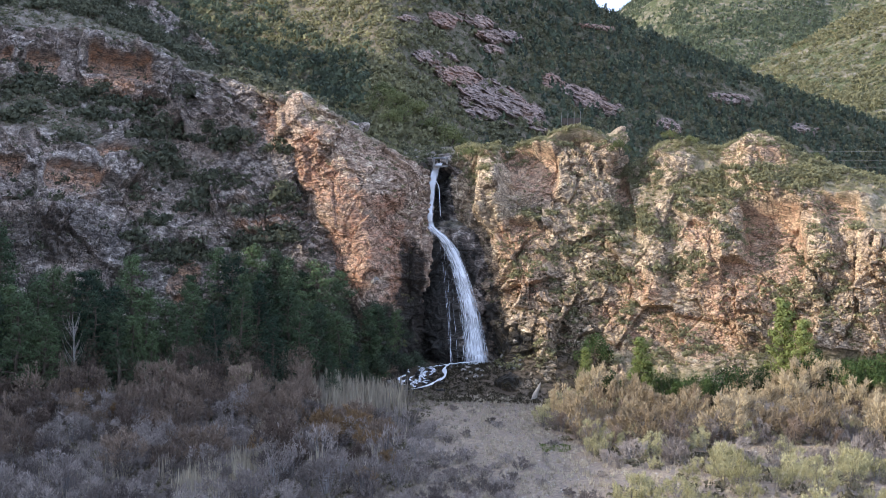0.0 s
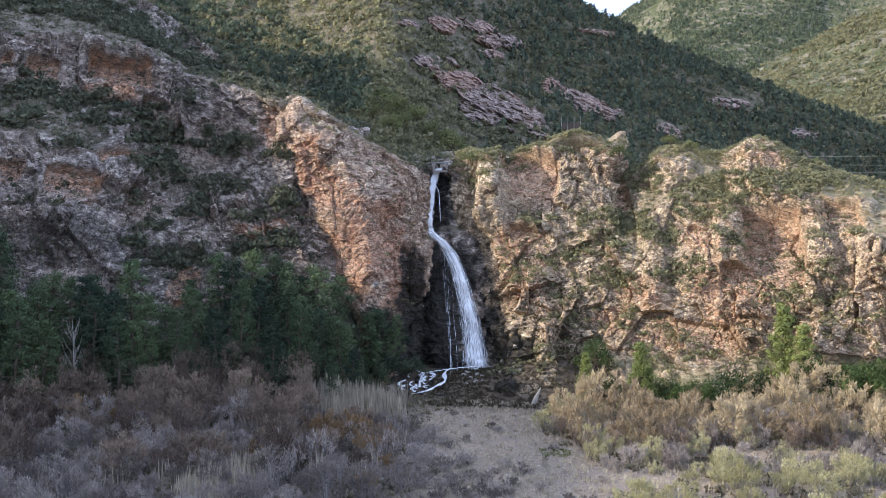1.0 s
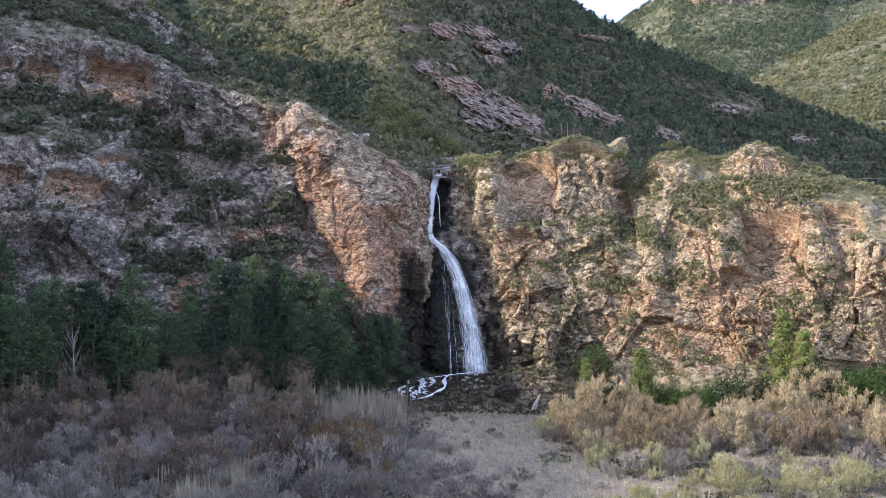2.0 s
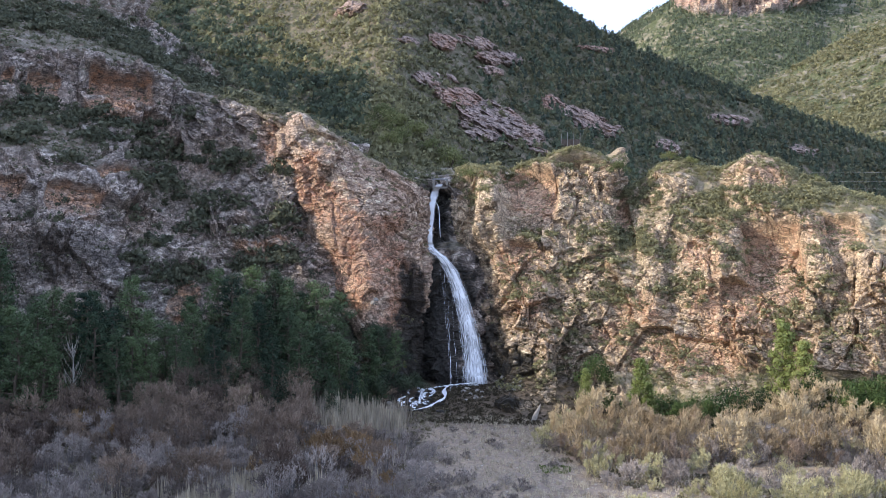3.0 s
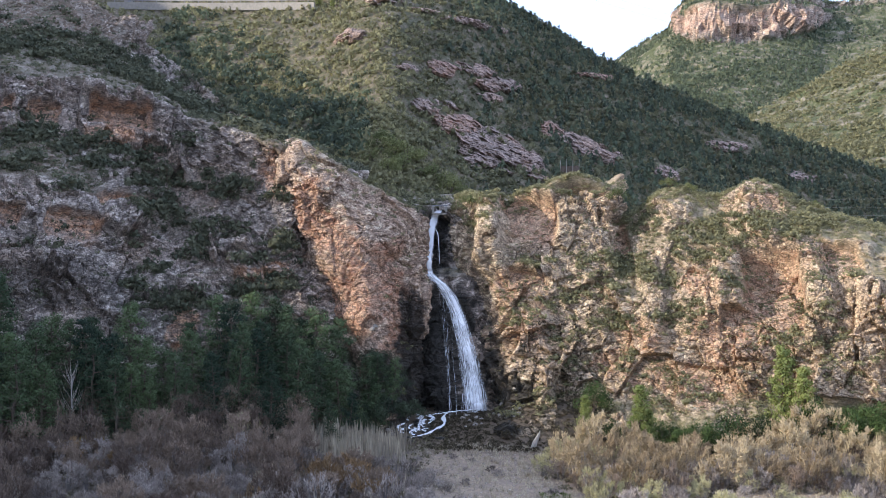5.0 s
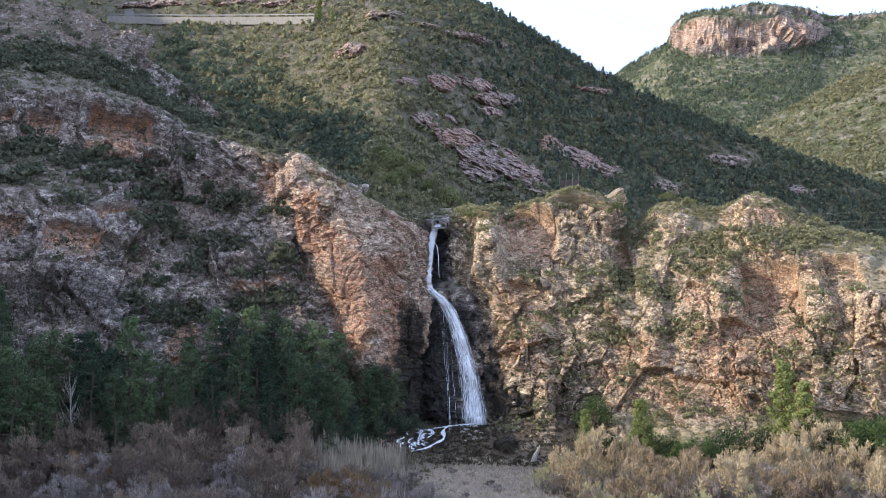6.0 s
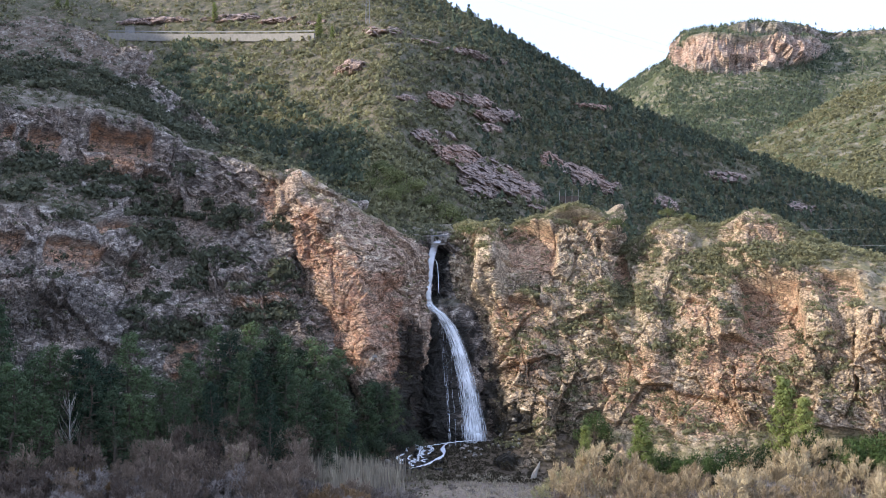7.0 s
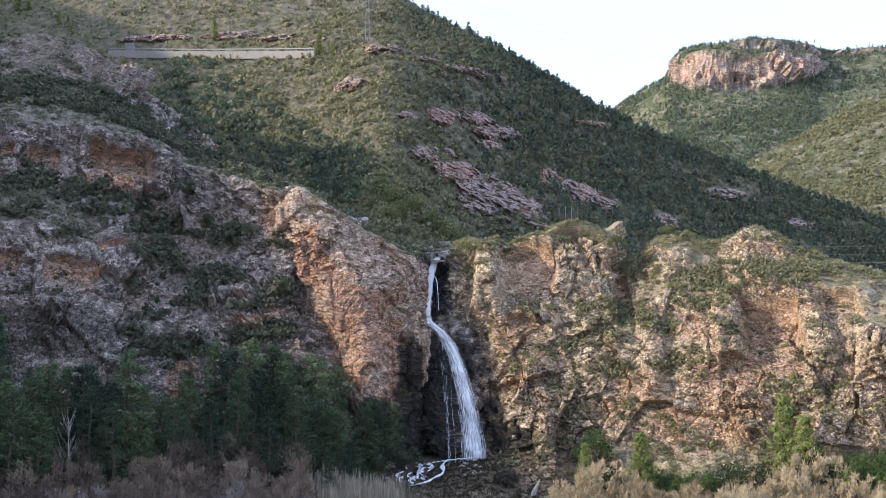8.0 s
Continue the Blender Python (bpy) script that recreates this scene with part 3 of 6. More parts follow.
# unseen ridge, its crest heights set by the shade it casts
RIDGE_FOOT = [(-66, -200, -1), (-66, 0, -1), (-66, 97, -1), (-66, 152, -1), (-66, 163, -1), (-70, 178, -1), (-85, 208, -1), (-103.5, 245, -1), (-131, 300, -1), (-161, 360, -1), (-196, 430, -1)]
RIDGE_FLANK = [(-92, -200, 30.25), (-92, 0, 33), (-92, 97, 35.2), (-92, 152, 36.3), (-92, 163, 46.2), (-92, 178, 50.6), (-92, 208, 55), (-94, 245, 58.85), (-122, 300, 64.35), (-187, 360, 90.75), (-214.5, 430, 99)]
RIDGE_CREST = [(-120, -200, 46), (-120, 0, 51), (-120, 97, 55), (-120, 152, 57), (-120, 163, 76), (-120, 178, 84), (-120, 208, 92), (-122, 245, 99), (-150, 300, 107), (-212, 360, 153), (-236, 430, 166)]
RIDGE_BEHIND = [(-160, -200, 38.5), (-160, 0, 42), (-160, 97, 44.8), (-160, 152, 46.2), (-160, 163, 58.8), (-160, 178, 64.4), (-160, 208, 70), (-162, 245, 74.9), (-190, 300, 81.9), (-252, 360, 115.5), (-276, 430, 126)]
RIDGE_BACK = [(-260, -200, -1), (-260, 0, -1), (-260, 97, -1), (-260, 152, -1), (-260, 163, -1), (-260, 178, -1), (-260, 208, -1), (-262, 245, -1), (-290, 300, -1), (-352, 360, -1), (-376, 430, -1)]
# coloured faces on the cliffs: x, z, half width, half height
LEFT_RED = [(-51.9, 43.6, 5.5, 2.2), (-25.3, 37.0, 2.3, 4.0), (-36.6, 16, 2, 3.2), (-26.0, 23.2, 3.8, 1.5)]
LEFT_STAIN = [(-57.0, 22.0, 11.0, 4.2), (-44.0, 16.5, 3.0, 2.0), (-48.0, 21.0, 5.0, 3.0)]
LEFT_CAVES = [(-50.3, 47.3, 5.0, 2.4, 3.2), (-61.1, 47.4, 2.5, 2.2, 2.1), (-66.4, 47.6, 1.5, 1.7, 1.3), (-61.0, 31.2, 2.4, 1.9, 1.2), (-52.6, 29.6, 3.8, 2.6, 1.5), (-46.8, 33.6, 3.9, 1.2, 1.3)]
LEFT_GREEN = [(-61.5, 43.8, 4.5, 1.7), (-55.3, 42.6, 4.5, 1.9), (-49.4, 39.8, 4.5, 2.4), (-43.8, 37.0, 4.5, 1.6), (-37.5, 36.0, 5, 1.4), (-31.0, 35.4, 4.5, 1.3), (-25.6, 33.8, 3.0, 1.2), (-44.0, 33.4, 2.6, 2.0), (-41.0, 30.2, 2.2, 1.6), (-34.0, 29.2, 4.5, 1.0), (-35.9, 26.0, 2.2, 2.2), (-23.3, 26.8, 2.2, 1.8), (-27.4, 25.0, 2.4, 1.2), (-44.8, 21.2, 1.8, 1.2), (-41.8, 23.6, 2.0, 0.9), (-37.6, 18.9, 4.0, 1.8), (-28.6, 20.6, 2.5, 1.2), (-22.8, 21.6, 1.8, 1.5), (-55.0, 35.3, 3.0, 1.2), (-60.5, 39.1, 2.0, 1.5), (-39.3, 43.0, 1.4, 1.1)]
BUTTRESS_RED = [(-20.3, 33.4, 2.6, 3.6), (-16.9, 29.0, 4.5, 3.5), (-11.5, 19.5, 6.5, 5.4), (-9, 26.5, 3.5, 2.0), (-6, 16, 3, 5)]
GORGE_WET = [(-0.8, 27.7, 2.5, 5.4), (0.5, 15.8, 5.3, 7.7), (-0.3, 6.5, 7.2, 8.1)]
# wet rock, and the shade at the buttress foot put into the same darkening
BUTTRESS_WET_SHADE = [(-4.4, 13.0, 2.0, 8.0), (-5.0, 5.0, 4.0, 6.5), (-3.9, 7.2, 3.4, 6.7), (-7.9, 6.2, 3.3, 4.2)]
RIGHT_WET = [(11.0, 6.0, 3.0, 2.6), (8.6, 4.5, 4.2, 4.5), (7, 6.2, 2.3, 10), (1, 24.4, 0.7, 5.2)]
RIGHT_RED = [(12.8, 15.2, 2.9, 3.2), (10.3, 21, 2.5, 3.1), (25, 10.1, 3.3, 2.4), (35.5, 8.2, 8.7, 2.8), (40.1, 13.8, 4.7, 4.7), (54.6, 25.5, 3.2, 3.2), (28.2, 14.6, 3.3, 2.4), (49.8, 33.9, 3.5, 1.5), (36.7, 22.4, 2, 2)]
RIGHT_GREEN = [(9, 34.2, 7, 1.0), (17, 35.3, 5, 1.0), (38.5, 29.0, 6.5, 2.8), (46.5, 29.2, 6.0, 2.6), (31, 30.5, 3.2, 1.8), (28, 24.0, 3.2, 1.8), (22.5, 25.0, 3, 1.2), (55.5, 31.0, 5, 1.2), (31.5, 22.8, 3, 1.8), (42.6, 22.4, 1.8, 1.8), (17.5, 18.6, 2.5, 1.2), (22.4, 21.8, 4, 2.5), (24.5, 15.8, 4.5, 1.8), (33.5, 17.0, 4.5, 2.2), (14.6, 24.2, 3.0, 1.0), (5.4, 30.2, 1.8, 1.8), (49.6, 14.2, 3, 1.6), (37.0, 25.6, 4, 1.5), (52.5, 18.2, 2.4, 1.4)]
MESA_RED = [(269.6, 213.3, 86.6, 20.4)]
LEFT_RELIEF = [(-51.2, 53.2, 5.2, 1.3, 0.9), (-60.6, 52.4, 4, 1.1, 0.7), (-36.7, 40.4, 6.4, 2.6, 1.0), (-33, 23.5, 6, 3, 0.9), (-54, 24, 7, 3, 0.8)]
BUTTRESS_RELIEF = [(-8.8, 28.7, 4.2, 3.4, 1.2), (-18.7, 30.4, 3.2, 3.8, -1.4), (-21.7, 39.8, 2.6, 3.4, 1), (-15.3, 20.5, 4.2, 2.5, -0.8)]
RIGHT_CAVES = [(13.6, 30.4, 4.2, 4.2, 2.2), (46.9, 20.0, 4.2, 6.5, 3.0), (35.8, 8.6, 5.0, 1.8, 0.7), (41.9, 15.6, 2.6, 2.8, 1.2), (12.6, 21.8, 2.8, 1.6, 1.2), (56.6, 24.6, 2.4, 2.6, 1.3), (27.6, 26.8, 1.3, 6.2, 1.8)]
RIGHT_RELIEF = [(8.0, 28.4, 1.5, 4.6, 2.6), (41.4, 20.0, 1.8, 7.0, 2.0), (30.6, 17.5, 1.6, 5.5, 1.5), (7.5, 28.7, 2.1, 5.2, 1.3), (22.2, 31.3, 3.5, 3.5, 0.9), (52.0, 21, 1.9, 6.3, 2.4), (48, 34.5, 3.4, 2.1, 1.4), (36.5, 32.8, 3.4, 2.1, 1.2), (37.7, 19.1, 3.2, 4.8, 1.4), (57.9, 21.8, 2.8, 7.1, 1.2), (17.9, 18.9, 3.3, 5, -1.2), (42.3, 10.8, 3.9, 2.4, 1.2)]
HILL_CRAGS = [(-7.5, 67.0, 3.0, 1.5), (0.5, 68.4, 4.2, 2.6), (8.5, 69.5, 6.5, 2.0), (15.0, 66.0, 6.0, 2.6), (12.5, 62.0, 3.5, 1.8), (-2.2, 57.0, 5.0, 2.2), (3.6, 53.0, 5.5, 3.2), (9.6, 49.0, 6.0, 4.4), (16.0, 46.5, 6.0, 4.8), (21.5, 44.0, 3.6, 3.6), (8.7, 43.8, 5.0, 1.8), (28.5, 54.0, 3.6, 3.0), (33.5, 52.0, 4.0, 2.0), (38.0, 49.5, 6.5, 3.6), (43.0, 47.2, 5.0, 2.6), (61.0, 43.2, 4.4, 2.6), (48.0, 75.0, 8.0, 1.5), (88.0, 53.4, 10.0, 2.0), (109.5, 43.8, 5.5, 2.2), (-23.4, 77.6, 4.4, 2.4), (-18.9, 90.8, 3.2, 2.6)]
ROAD_CUT = [(-90.0, 103.6, 13.0, 1.7), (-66.0, 103.2, 9.0, 2.2), (-50.0, 100.6, 7.0, 1.5), (-37.5, 97.3, 5.0, 1.6), (-14.0, 91.0, 3.0, 2.4), (-4.0, 88.4, 5.0, 1.3), (5.5, 86.6, 7.0, 1.5), (15.0, 85.4, 6.0, 1.9)]

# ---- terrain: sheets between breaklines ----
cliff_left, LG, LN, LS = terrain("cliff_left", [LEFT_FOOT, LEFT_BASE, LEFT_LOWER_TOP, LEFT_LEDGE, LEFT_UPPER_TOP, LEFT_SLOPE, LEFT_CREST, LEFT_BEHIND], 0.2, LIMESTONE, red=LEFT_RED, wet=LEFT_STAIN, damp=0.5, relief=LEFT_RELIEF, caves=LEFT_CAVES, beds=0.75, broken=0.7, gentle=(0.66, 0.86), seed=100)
tagged(cliff_left, "tiered grey limestone cliff with orange overhangs and scrub ledges", "cliff", kind="structure")
buttress, BG, BN, BS = terrain("cliff_buttress", [BUTTRESS_FOOT, BUTTRESS_BASE, BUTTRESS_MIDDLE, BUTTRESS_SHOULDER, BUTTRESS_CREST, BUTTRESS_TOP, BUTTRESS_BEHIND], STEP, BUTTRESS_ROCK, red=BUTTRESS_RED, wet=BUTTRESS_WET_SHADE, relief=BUTTRESS_RELIEF, beds=0.2, broken=0.52, seed=215)
tagged(buttress, "reddish limestone buttress beside the waterfall", "cliff", kind="structure")
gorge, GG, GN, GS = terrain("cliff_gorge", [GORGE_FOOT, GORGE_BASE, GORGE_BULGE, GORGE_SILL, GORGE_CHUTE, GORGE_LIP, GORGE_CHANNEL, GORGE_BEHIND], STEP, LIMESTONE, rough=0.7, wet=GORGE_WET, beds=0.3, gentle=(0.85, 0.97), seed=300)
tagged(gorge, "dark wet rock wall behind the waterfall", "cliff", kind="structure")
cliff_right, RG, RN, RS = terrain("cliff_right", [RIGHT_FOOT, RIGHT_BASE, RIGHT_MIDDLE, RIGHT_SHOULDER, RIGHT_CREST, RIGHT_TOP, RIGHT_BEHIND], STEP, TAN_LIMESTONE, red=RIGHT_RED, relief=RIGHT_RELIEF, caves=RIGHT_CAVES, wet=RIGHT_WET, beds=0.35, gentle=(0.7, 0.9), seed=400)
tagged(cliff_right, "sunlit tan and pink limestone cliff with scrub on top", "cliff", kind="structure")
hillside, HG, HN, HS = terrain("hillside", [HILL_FOOT, HILL_BASE, HILL_MIDDLE, HILL_ROAD_EDGE, HILL_ROAD_INNER, HILL_CUT_TOP, HILL_RIDGE, HILL_BEHIND, HILL_BACK], 0.95, HILL_COVER, rough=0.95, rock=0.85, soften=2, gentle=(0.36, 0.5), seed=500, scale=1.5, beds=0.8, hidden=2)
tagged(hillside, "steep scrub-covered hillside with rock bands and a road bench", "hillside", kind="structure")
def between(a, b, along, rise):
    """A breakline between two others."""
    return [(p[0] + (q[0] - p[0]) * along, p[1] + (q[1] - p[1]) * along, p[2] + (q[2] - p[2]) * rise) for p, q in zip(a, b)]


MESA_BAND_FOOT, MESA_BAND_TOP = between(MESA_CLIFF_TOP, MESA_PEAK, 0.5, 0.3), between(MESA_CLIFF_TOP, MESA_PEAK, 0.55, 0.82)
mesa, MG, MN, MS = terrain("far_mesa", [MESA_FOOT, MESA_BASE, MESA_FLANK, MESA_CLIFF_FOOT, MESA_CLIFF_TOP, MESA_BAND_FOOT, MESA_BAND_TOP, MESA_PEAK, MESA_BEHIND], 2.4, FAR_ROCK, soften=1, gentle=(0.45, 0.62), seed=600, scale=4.0, rough=0.8, beds=1.1, broken=0.9, red=MESA_RED, rounded=3)
tagged(mesa, "far flat-topped mountain with a banded pink cliff", "mountain", kind="structure")
spur, SG, SN, SS = terrain("far_spur", [SPUR_FOOT, SPUR_BASE, SPUR_FLANK, SPUR_CREST, SPUR_BEHIND], 2.5, FAR_ROCK, soften=4, gentle=(0.3, 0.45), seed=700, scale=3.0)
tagged(spur, "far sunny hill covered with low scrub", "hill", kind="structure")


# ---- layered crags that stand out of the hillside ----
def outcrop(x, z, rx, rz, seed, dip=0.2, proud=1.6):
    """A crag of beds that step back one over another, on the slope at x, z; its rim runs into the ground."""
    near = HVIEW[(np.abs(HVIEW[:, 0] - x) < rx + 2) & (np.abs(HVIEW[:, 2] - z) < rz + 3)]
    a = np.stack([np.ones(len(near)), near[:, 0], near[:, 2]], axis=1)
    lie = np.linalg.lstsq(a, near[:, 1], rcond=None)[0]
    u, v = np.meshgrid(np.arange(x - rx * 1.3, x + rx * 1.3, 0.32), np.arange(z - rz * 1.5, z + rz * 1.5, 0.2))
    p = np.stack([u.ravel(), lie[0] + lie[1] * u.ravel() + lie[2] * v.ravel(), v.ravel()], axis=1)
    d = np.sqrt(((p[:, 0] - x) / rx) ** 2 + ((p[:, 2] - z) / rz) ** 2) + smooth_noise(p, 4.0, seed) * 0.3 + smooth_noise(p, 1.3, seed + 1) * 0.16
    level = p[:, 2] + dip * (p[:, 0] - x) + 0.35 * smooth_noise(p, 6.0, seed + 2)
    bed = level / 0.95 + 0.4 * smooth_noise(p * (1, 1, 0), 5.0, seed + 3)
    number = np.floor(bed)
    back = (level - number * 0.95) * lie[2] * 0.9
    jut = (lattice(number, np.floor(p[:, 0] / 5 + number * 0.37), number * 0, seed) - 0.35) * 1.6
    height, joint, slant = blocks(p * (1, 1, 1.2), 2.6, seed + 5)
    small, crack, lean = blocks(p * (1, 1, 1.6), 1.0, seed + 6)
    out = proud * (1 - ramp(d, 0.55, 1.0)) * (1 - 0.3 * ramp(p[:, 2], z, z + rz)) + jut * 0.7 + (height - 0.5) * 1.2 + slant * 2.2 - joint * 0.5 + (small - 0.5) * 0.4 + lean * 0.8 - crack * 0.2
    p[:, 1] -= np.where(d < 1.05, out + back * 0.6, 0) - 2.6 * ramp(d, 0.9, 1.15)
    me = mesh_from("rock_outcrop", p, grid_faces(*u.shape), [("soil", 0.6 * ramp(d, 0.85, 1.1)), ("red", np.full(len(p), 0.75 if seed % 5 == 1 else 0.12)), ("wet", np.zeros(len(p)))])
    me.materials.append(CRAG)
    tagged(new("rock_outcrop", me), "layered pinkish grey rock crag on the scrubby hillside", "rock", "crags of the hillside")


HVIEW = HG[HS[1][1]:HS[1][6]].reshape(-1, 3)
for k, (x, z, rx, rz) in enumerate(HILL_CRAGS):
    outcrop(x, z, rx, rz, 1500 + k, 0.28 if x > -15 else 0.0, 2.4 if rz > 2.2 else 1.5)
for k, (x, z, rx, rz) in enumerate(ROAD_CUT):
    outcrop(x, z, rx, rz, 1600 + 5 * k, 0.0, 1.6 if x < -20 else 2.8)

# unseen higher ridge off to the left, added to shade the valley's left half
ridge_left, _, _, _ = terrain("ridge_left", [RIDGE_FOOT, RIDGE_FLANK, RIDGE_CREST, RIDGE_BEHIND, RIDGE_BACK], 2.5, HILL_COVER, rough=0.6, soften=1, gentle=(0.5, 0.68), seed=900, scale=2.5)
tagged(ridge_left, "unseen scrub-covered ridge added to shade the left of the valley", "hillside", kind="structure")


# ---- valley floor ----
def ground_height(x, y):
    p = np.stack([x, y, x * 0], axis=1)
    z = 2.4 * ramp(y, 165, 184) * ramp(x, -60, -10) + 3.6 * np.exp(-((x - 15) / 7) ** 2 - ((y - 176) / 5) ** 2)
    z = z + 5.0 * ramp(y, 138, 166) * (1 - ramp(x, -30, -8)) + fractal(p, 14, 3, 800) * 0.35 * np.exp(-(np.abs(y - 130) / 300) ** 2) + smooth_noise(p, 0.9, 803) * 0.07
    return z


def graded(lo, hi, step, far):
    inner = np.arange(lo, hi + step, step)
    grow = np.cumsum(step * 1.28 ** np.arange(1, 60))
    grow = grow[grow < far]
    return np.concatenate([lo - grow[::-1], inner, hi + grow])


gx, gy = np.meshgrid(graded(-60, 66, 0.6, 4000), graded(104, 188, 0.6, 4000))
gz = ground_height(gx.ravel(), gy.ravel())
gp = np.stack([gx.ravel(), gy.ravel(), gz], axis=1)
patch = smooth_noise(gp, 6, 810) * 4 + smooth_noise(gp, 1.7, 811) * 1.6
bank = ramp(gp[:, 1] + patch, 159, 169) * (1 - ramp(gp[:, 1], 195, 230))
bare = ramp(gp[:, 0] + patch, -6, 0) * (1 - ramp(gp[:, 0] + patch, 14, 18)) + ramp(gp[:, 0], 12, 16) * (1 - ramp(gp[:, 1] + patch, 140, 146))
ground_me = mesh_from("ground", gp, grid_faces(*gx.shape), [("bank", bank), ("litter_shade", np.clip(1 - bare, 0, 1))], smooth=True)
ground = new("ground", ground_me)
ground_me.materials.append(GROUND)
tagged(ground, "dry pale valley floor with sparse grass and stones", "ground", kind="structure")


# ---- plants: shapes that are built once and set out many times ----
def leaf_material(name, dark, light, rough=0.75, tinted=True, through_light=0.25, change=0.22):
    """Foliage: the tone goes from dark to light by each plant's own tint, with finer change from leaf to leaf."""
    m, nt, bsdf = material(name)
    if tinted:
        tone = attr(nt, "tint")
    else:
        info = nt.nodes.new("ShaderNodeObjectInfo")
        tone = info.outputs["Random"]
    geo = nt.nodes.new("ShaderNodeNewGeometry")
    colour = mixed(nt, tone, dark, light)
    colour = mixed(nt, change, colour, stops(nt, geo.outputs["Random Per Island"], (0.0, (0.12, 0.12, 0.12)), (1.0, (0.95, 0.95, 0.9))), "OVERLAY")
    finish(nt, bsdf, colour, rough)
    bsdf.inputs["Specular IOR Level"].default_value = 0.15
    if through_light:
        thin = nt.nodes.new("ShaderNodeBsdfTranslucent")
        nt.links.new(colour, thin.inputs["Color"])
        both = node(nt, "ShaderNodeMixShader", Fac=through_light)
        nt.links.new(bsdf.outputs[0], both.inputs[1])
        nt.links.new(thin.outputs[0], both.inputs[2])
        nt.links.new(both.outputs[0], nt.nodes["Material Output"].inputs["Surface"])
    return m


def unit(v):
    return v / (np.linalg.norm(v, axis=-1, keepdims=True) + 1e-9)


def leaves(centres, outward, size, g):
    """A pointed leaf or spray at each centre, facing roughly outward."""
    n = len(centres)
    out = unit(outward + g.normal(0, 0.32, (n, 3)))
    side = unit(np.cross(out, g.normal(0, 1, (n, 3))))
    up = np.cross(out, side)
    s = (size * g.uniform(0.6, 1.4, n))[:, None]
    a = g.uniform(0.45, 1.0, (n, 1))
    corners = np.stack([centres - side * s * a - up * s * 0.7, centres + side * s * a - up * s * 0.5, centres + up * s * 1.2], axis=1)
    return corners.reshape(-1, 3), np.arange(3 * n).reshape(n, 3)


def clump(seed, n, lobes=5, flat=0.75, size=0.2):
    """A rounded, uneven bush of unit radius that stands on the origin."""
    g = np.random.default_rng(seed)
    c = g.normal(0, 0.42, (lobes, 3))
    c[:, 2] = np.abs(c[:, 2]) * 0.8 + 0.25
    k = g.integers(0, lobes, n)
    d = unit(g.normal(0, 1, (n, 3)))
    r = g.uniform(0.35, 0.62, (lobes, 1))[k] * g.uniform(0.75, 1.1, (n, 1))
    p = c[k] + d * r
    p[:, 2] = np.abs(p[:, 2]) * flat
    return leaves(p, d, size, g)


def spire(seed, n, size=0.14):
    """A small conical pine of unit height."""
    g = np.random.default_rng(seed)
    h = 1 - np.sqrt(g.uniform(0, 1, n)) * 0.92
    a = g.uniform(0, 6.283, n)
    r = (1 - h) * 0.36 * g.uniform(0.6, 1.1, n) * (1 + 0.3 * np.sin(h * 25))
    d = np.stack([np.cos(a), np.sin(a), 0 * a + 0.3], axis=1)
    return leaves(np.stack([r * np.cos(a), r * np.sin(a), h], axis=1), d, size, g)


def tuft(seed, n, spread=0.5):
    """A tuft of upright dry blades of unit height."""
    g = np.random.default_rng(seed)
    a = g.uniform(0, 6.283, n)
    b = g.normal(0, 0.16, (n, 3)) * (1, 1, 0)
    tip = b + np.stack([np.cos(a) * spread * g.uniform(0.1, 1, n), np.sin(a) * spread * g.uniform(0.1, 1, n), g.uniform(0.5, 1, n)], axis=1)
    w = np.stack([-np.sin(a), np.cos(a), 0 * a], axis=1) * 0.035
    v = np.stack([b - w, b + w, tip], axis=1)
    return v.reshape(-1, 3), np.arange(3 * n).reshape(n, 3)


def scatter(name, shapes, at, size, tint, mat, label, category, squash=1.0):
    """Many small plants that nobody could count, as one object."""
    g = np.random.default_rng(len(at))
    which = g.integers(0, len(shapes), len(at))
    turn = g.uniform(0, 6.283, len(at))
    vs, fs, ts, base = [], [], [], 0
    for k, (v, f) in enumerate(shapes):
        pick = np.where(which == k)[0]
        if not len(pick):
            continue
        c, s = np.cos(turn[pick])[:, None], np.sin(turn[pick])[:, None]
        x, y, z = v[:, 0][None], v[:, 1][None], v[:, 2][None] * squash
        w = np.stack([x * c - y * s, x * s + y * c, z + 0 * c], axis=2) * size[pick][:, None, None] + at[pick][:, None, :]
        vs.append(w.reshape(-1, 3))
        fs.append((f[None] + (np.arange(len(pick)) * len(v))[:, None, None] + base).reshape(-1, 3))
        ts.append(np.repeat(tint[pick], len(v)))
        base += len(pick) * len(v)
    me = mesh_from(name, np.concatenate(vs), np.concatenate(fs), [("tint", np.concatenate(ts))])
    me.materials.append(mat)
    return tagged(new(name, me), label, category, kind="stuff")


def sow(grid, normals, soil, n, weight, rows, seed=0):
    """n random places on a sheet of terrain between two of its breaklines, likelier where weight(points, normals, soil) is high."""
    g = np.random.default_rng(seed)
    soil, marks = soil
    a, b = (int(np.interp(r, np.arange(len(marks)), marks)) for r in rows)
    here = grid[a:b, :-1].reshape(-1, 3)
    up, along = (grid[a + 1:b + 1, :-1] - grid[a:b, :-1]).reshape(-1, 3), (grid[a:b, 1:] - grid[a:b, :-1]).reshape(-1, 3)
    wgt = np.clip(weight(here, normals[a:b, :-1].reshape(-1, 3), soil[a:b, :-1].ravel()), 0, None)
    k = g.choice(len(here), n, p=wgt / wgt.sum())
    return here[k] + up[k] * g.uniform(0, 1, (n, 1)) + along[k] * g.uniform(0, 1, (n, 1))


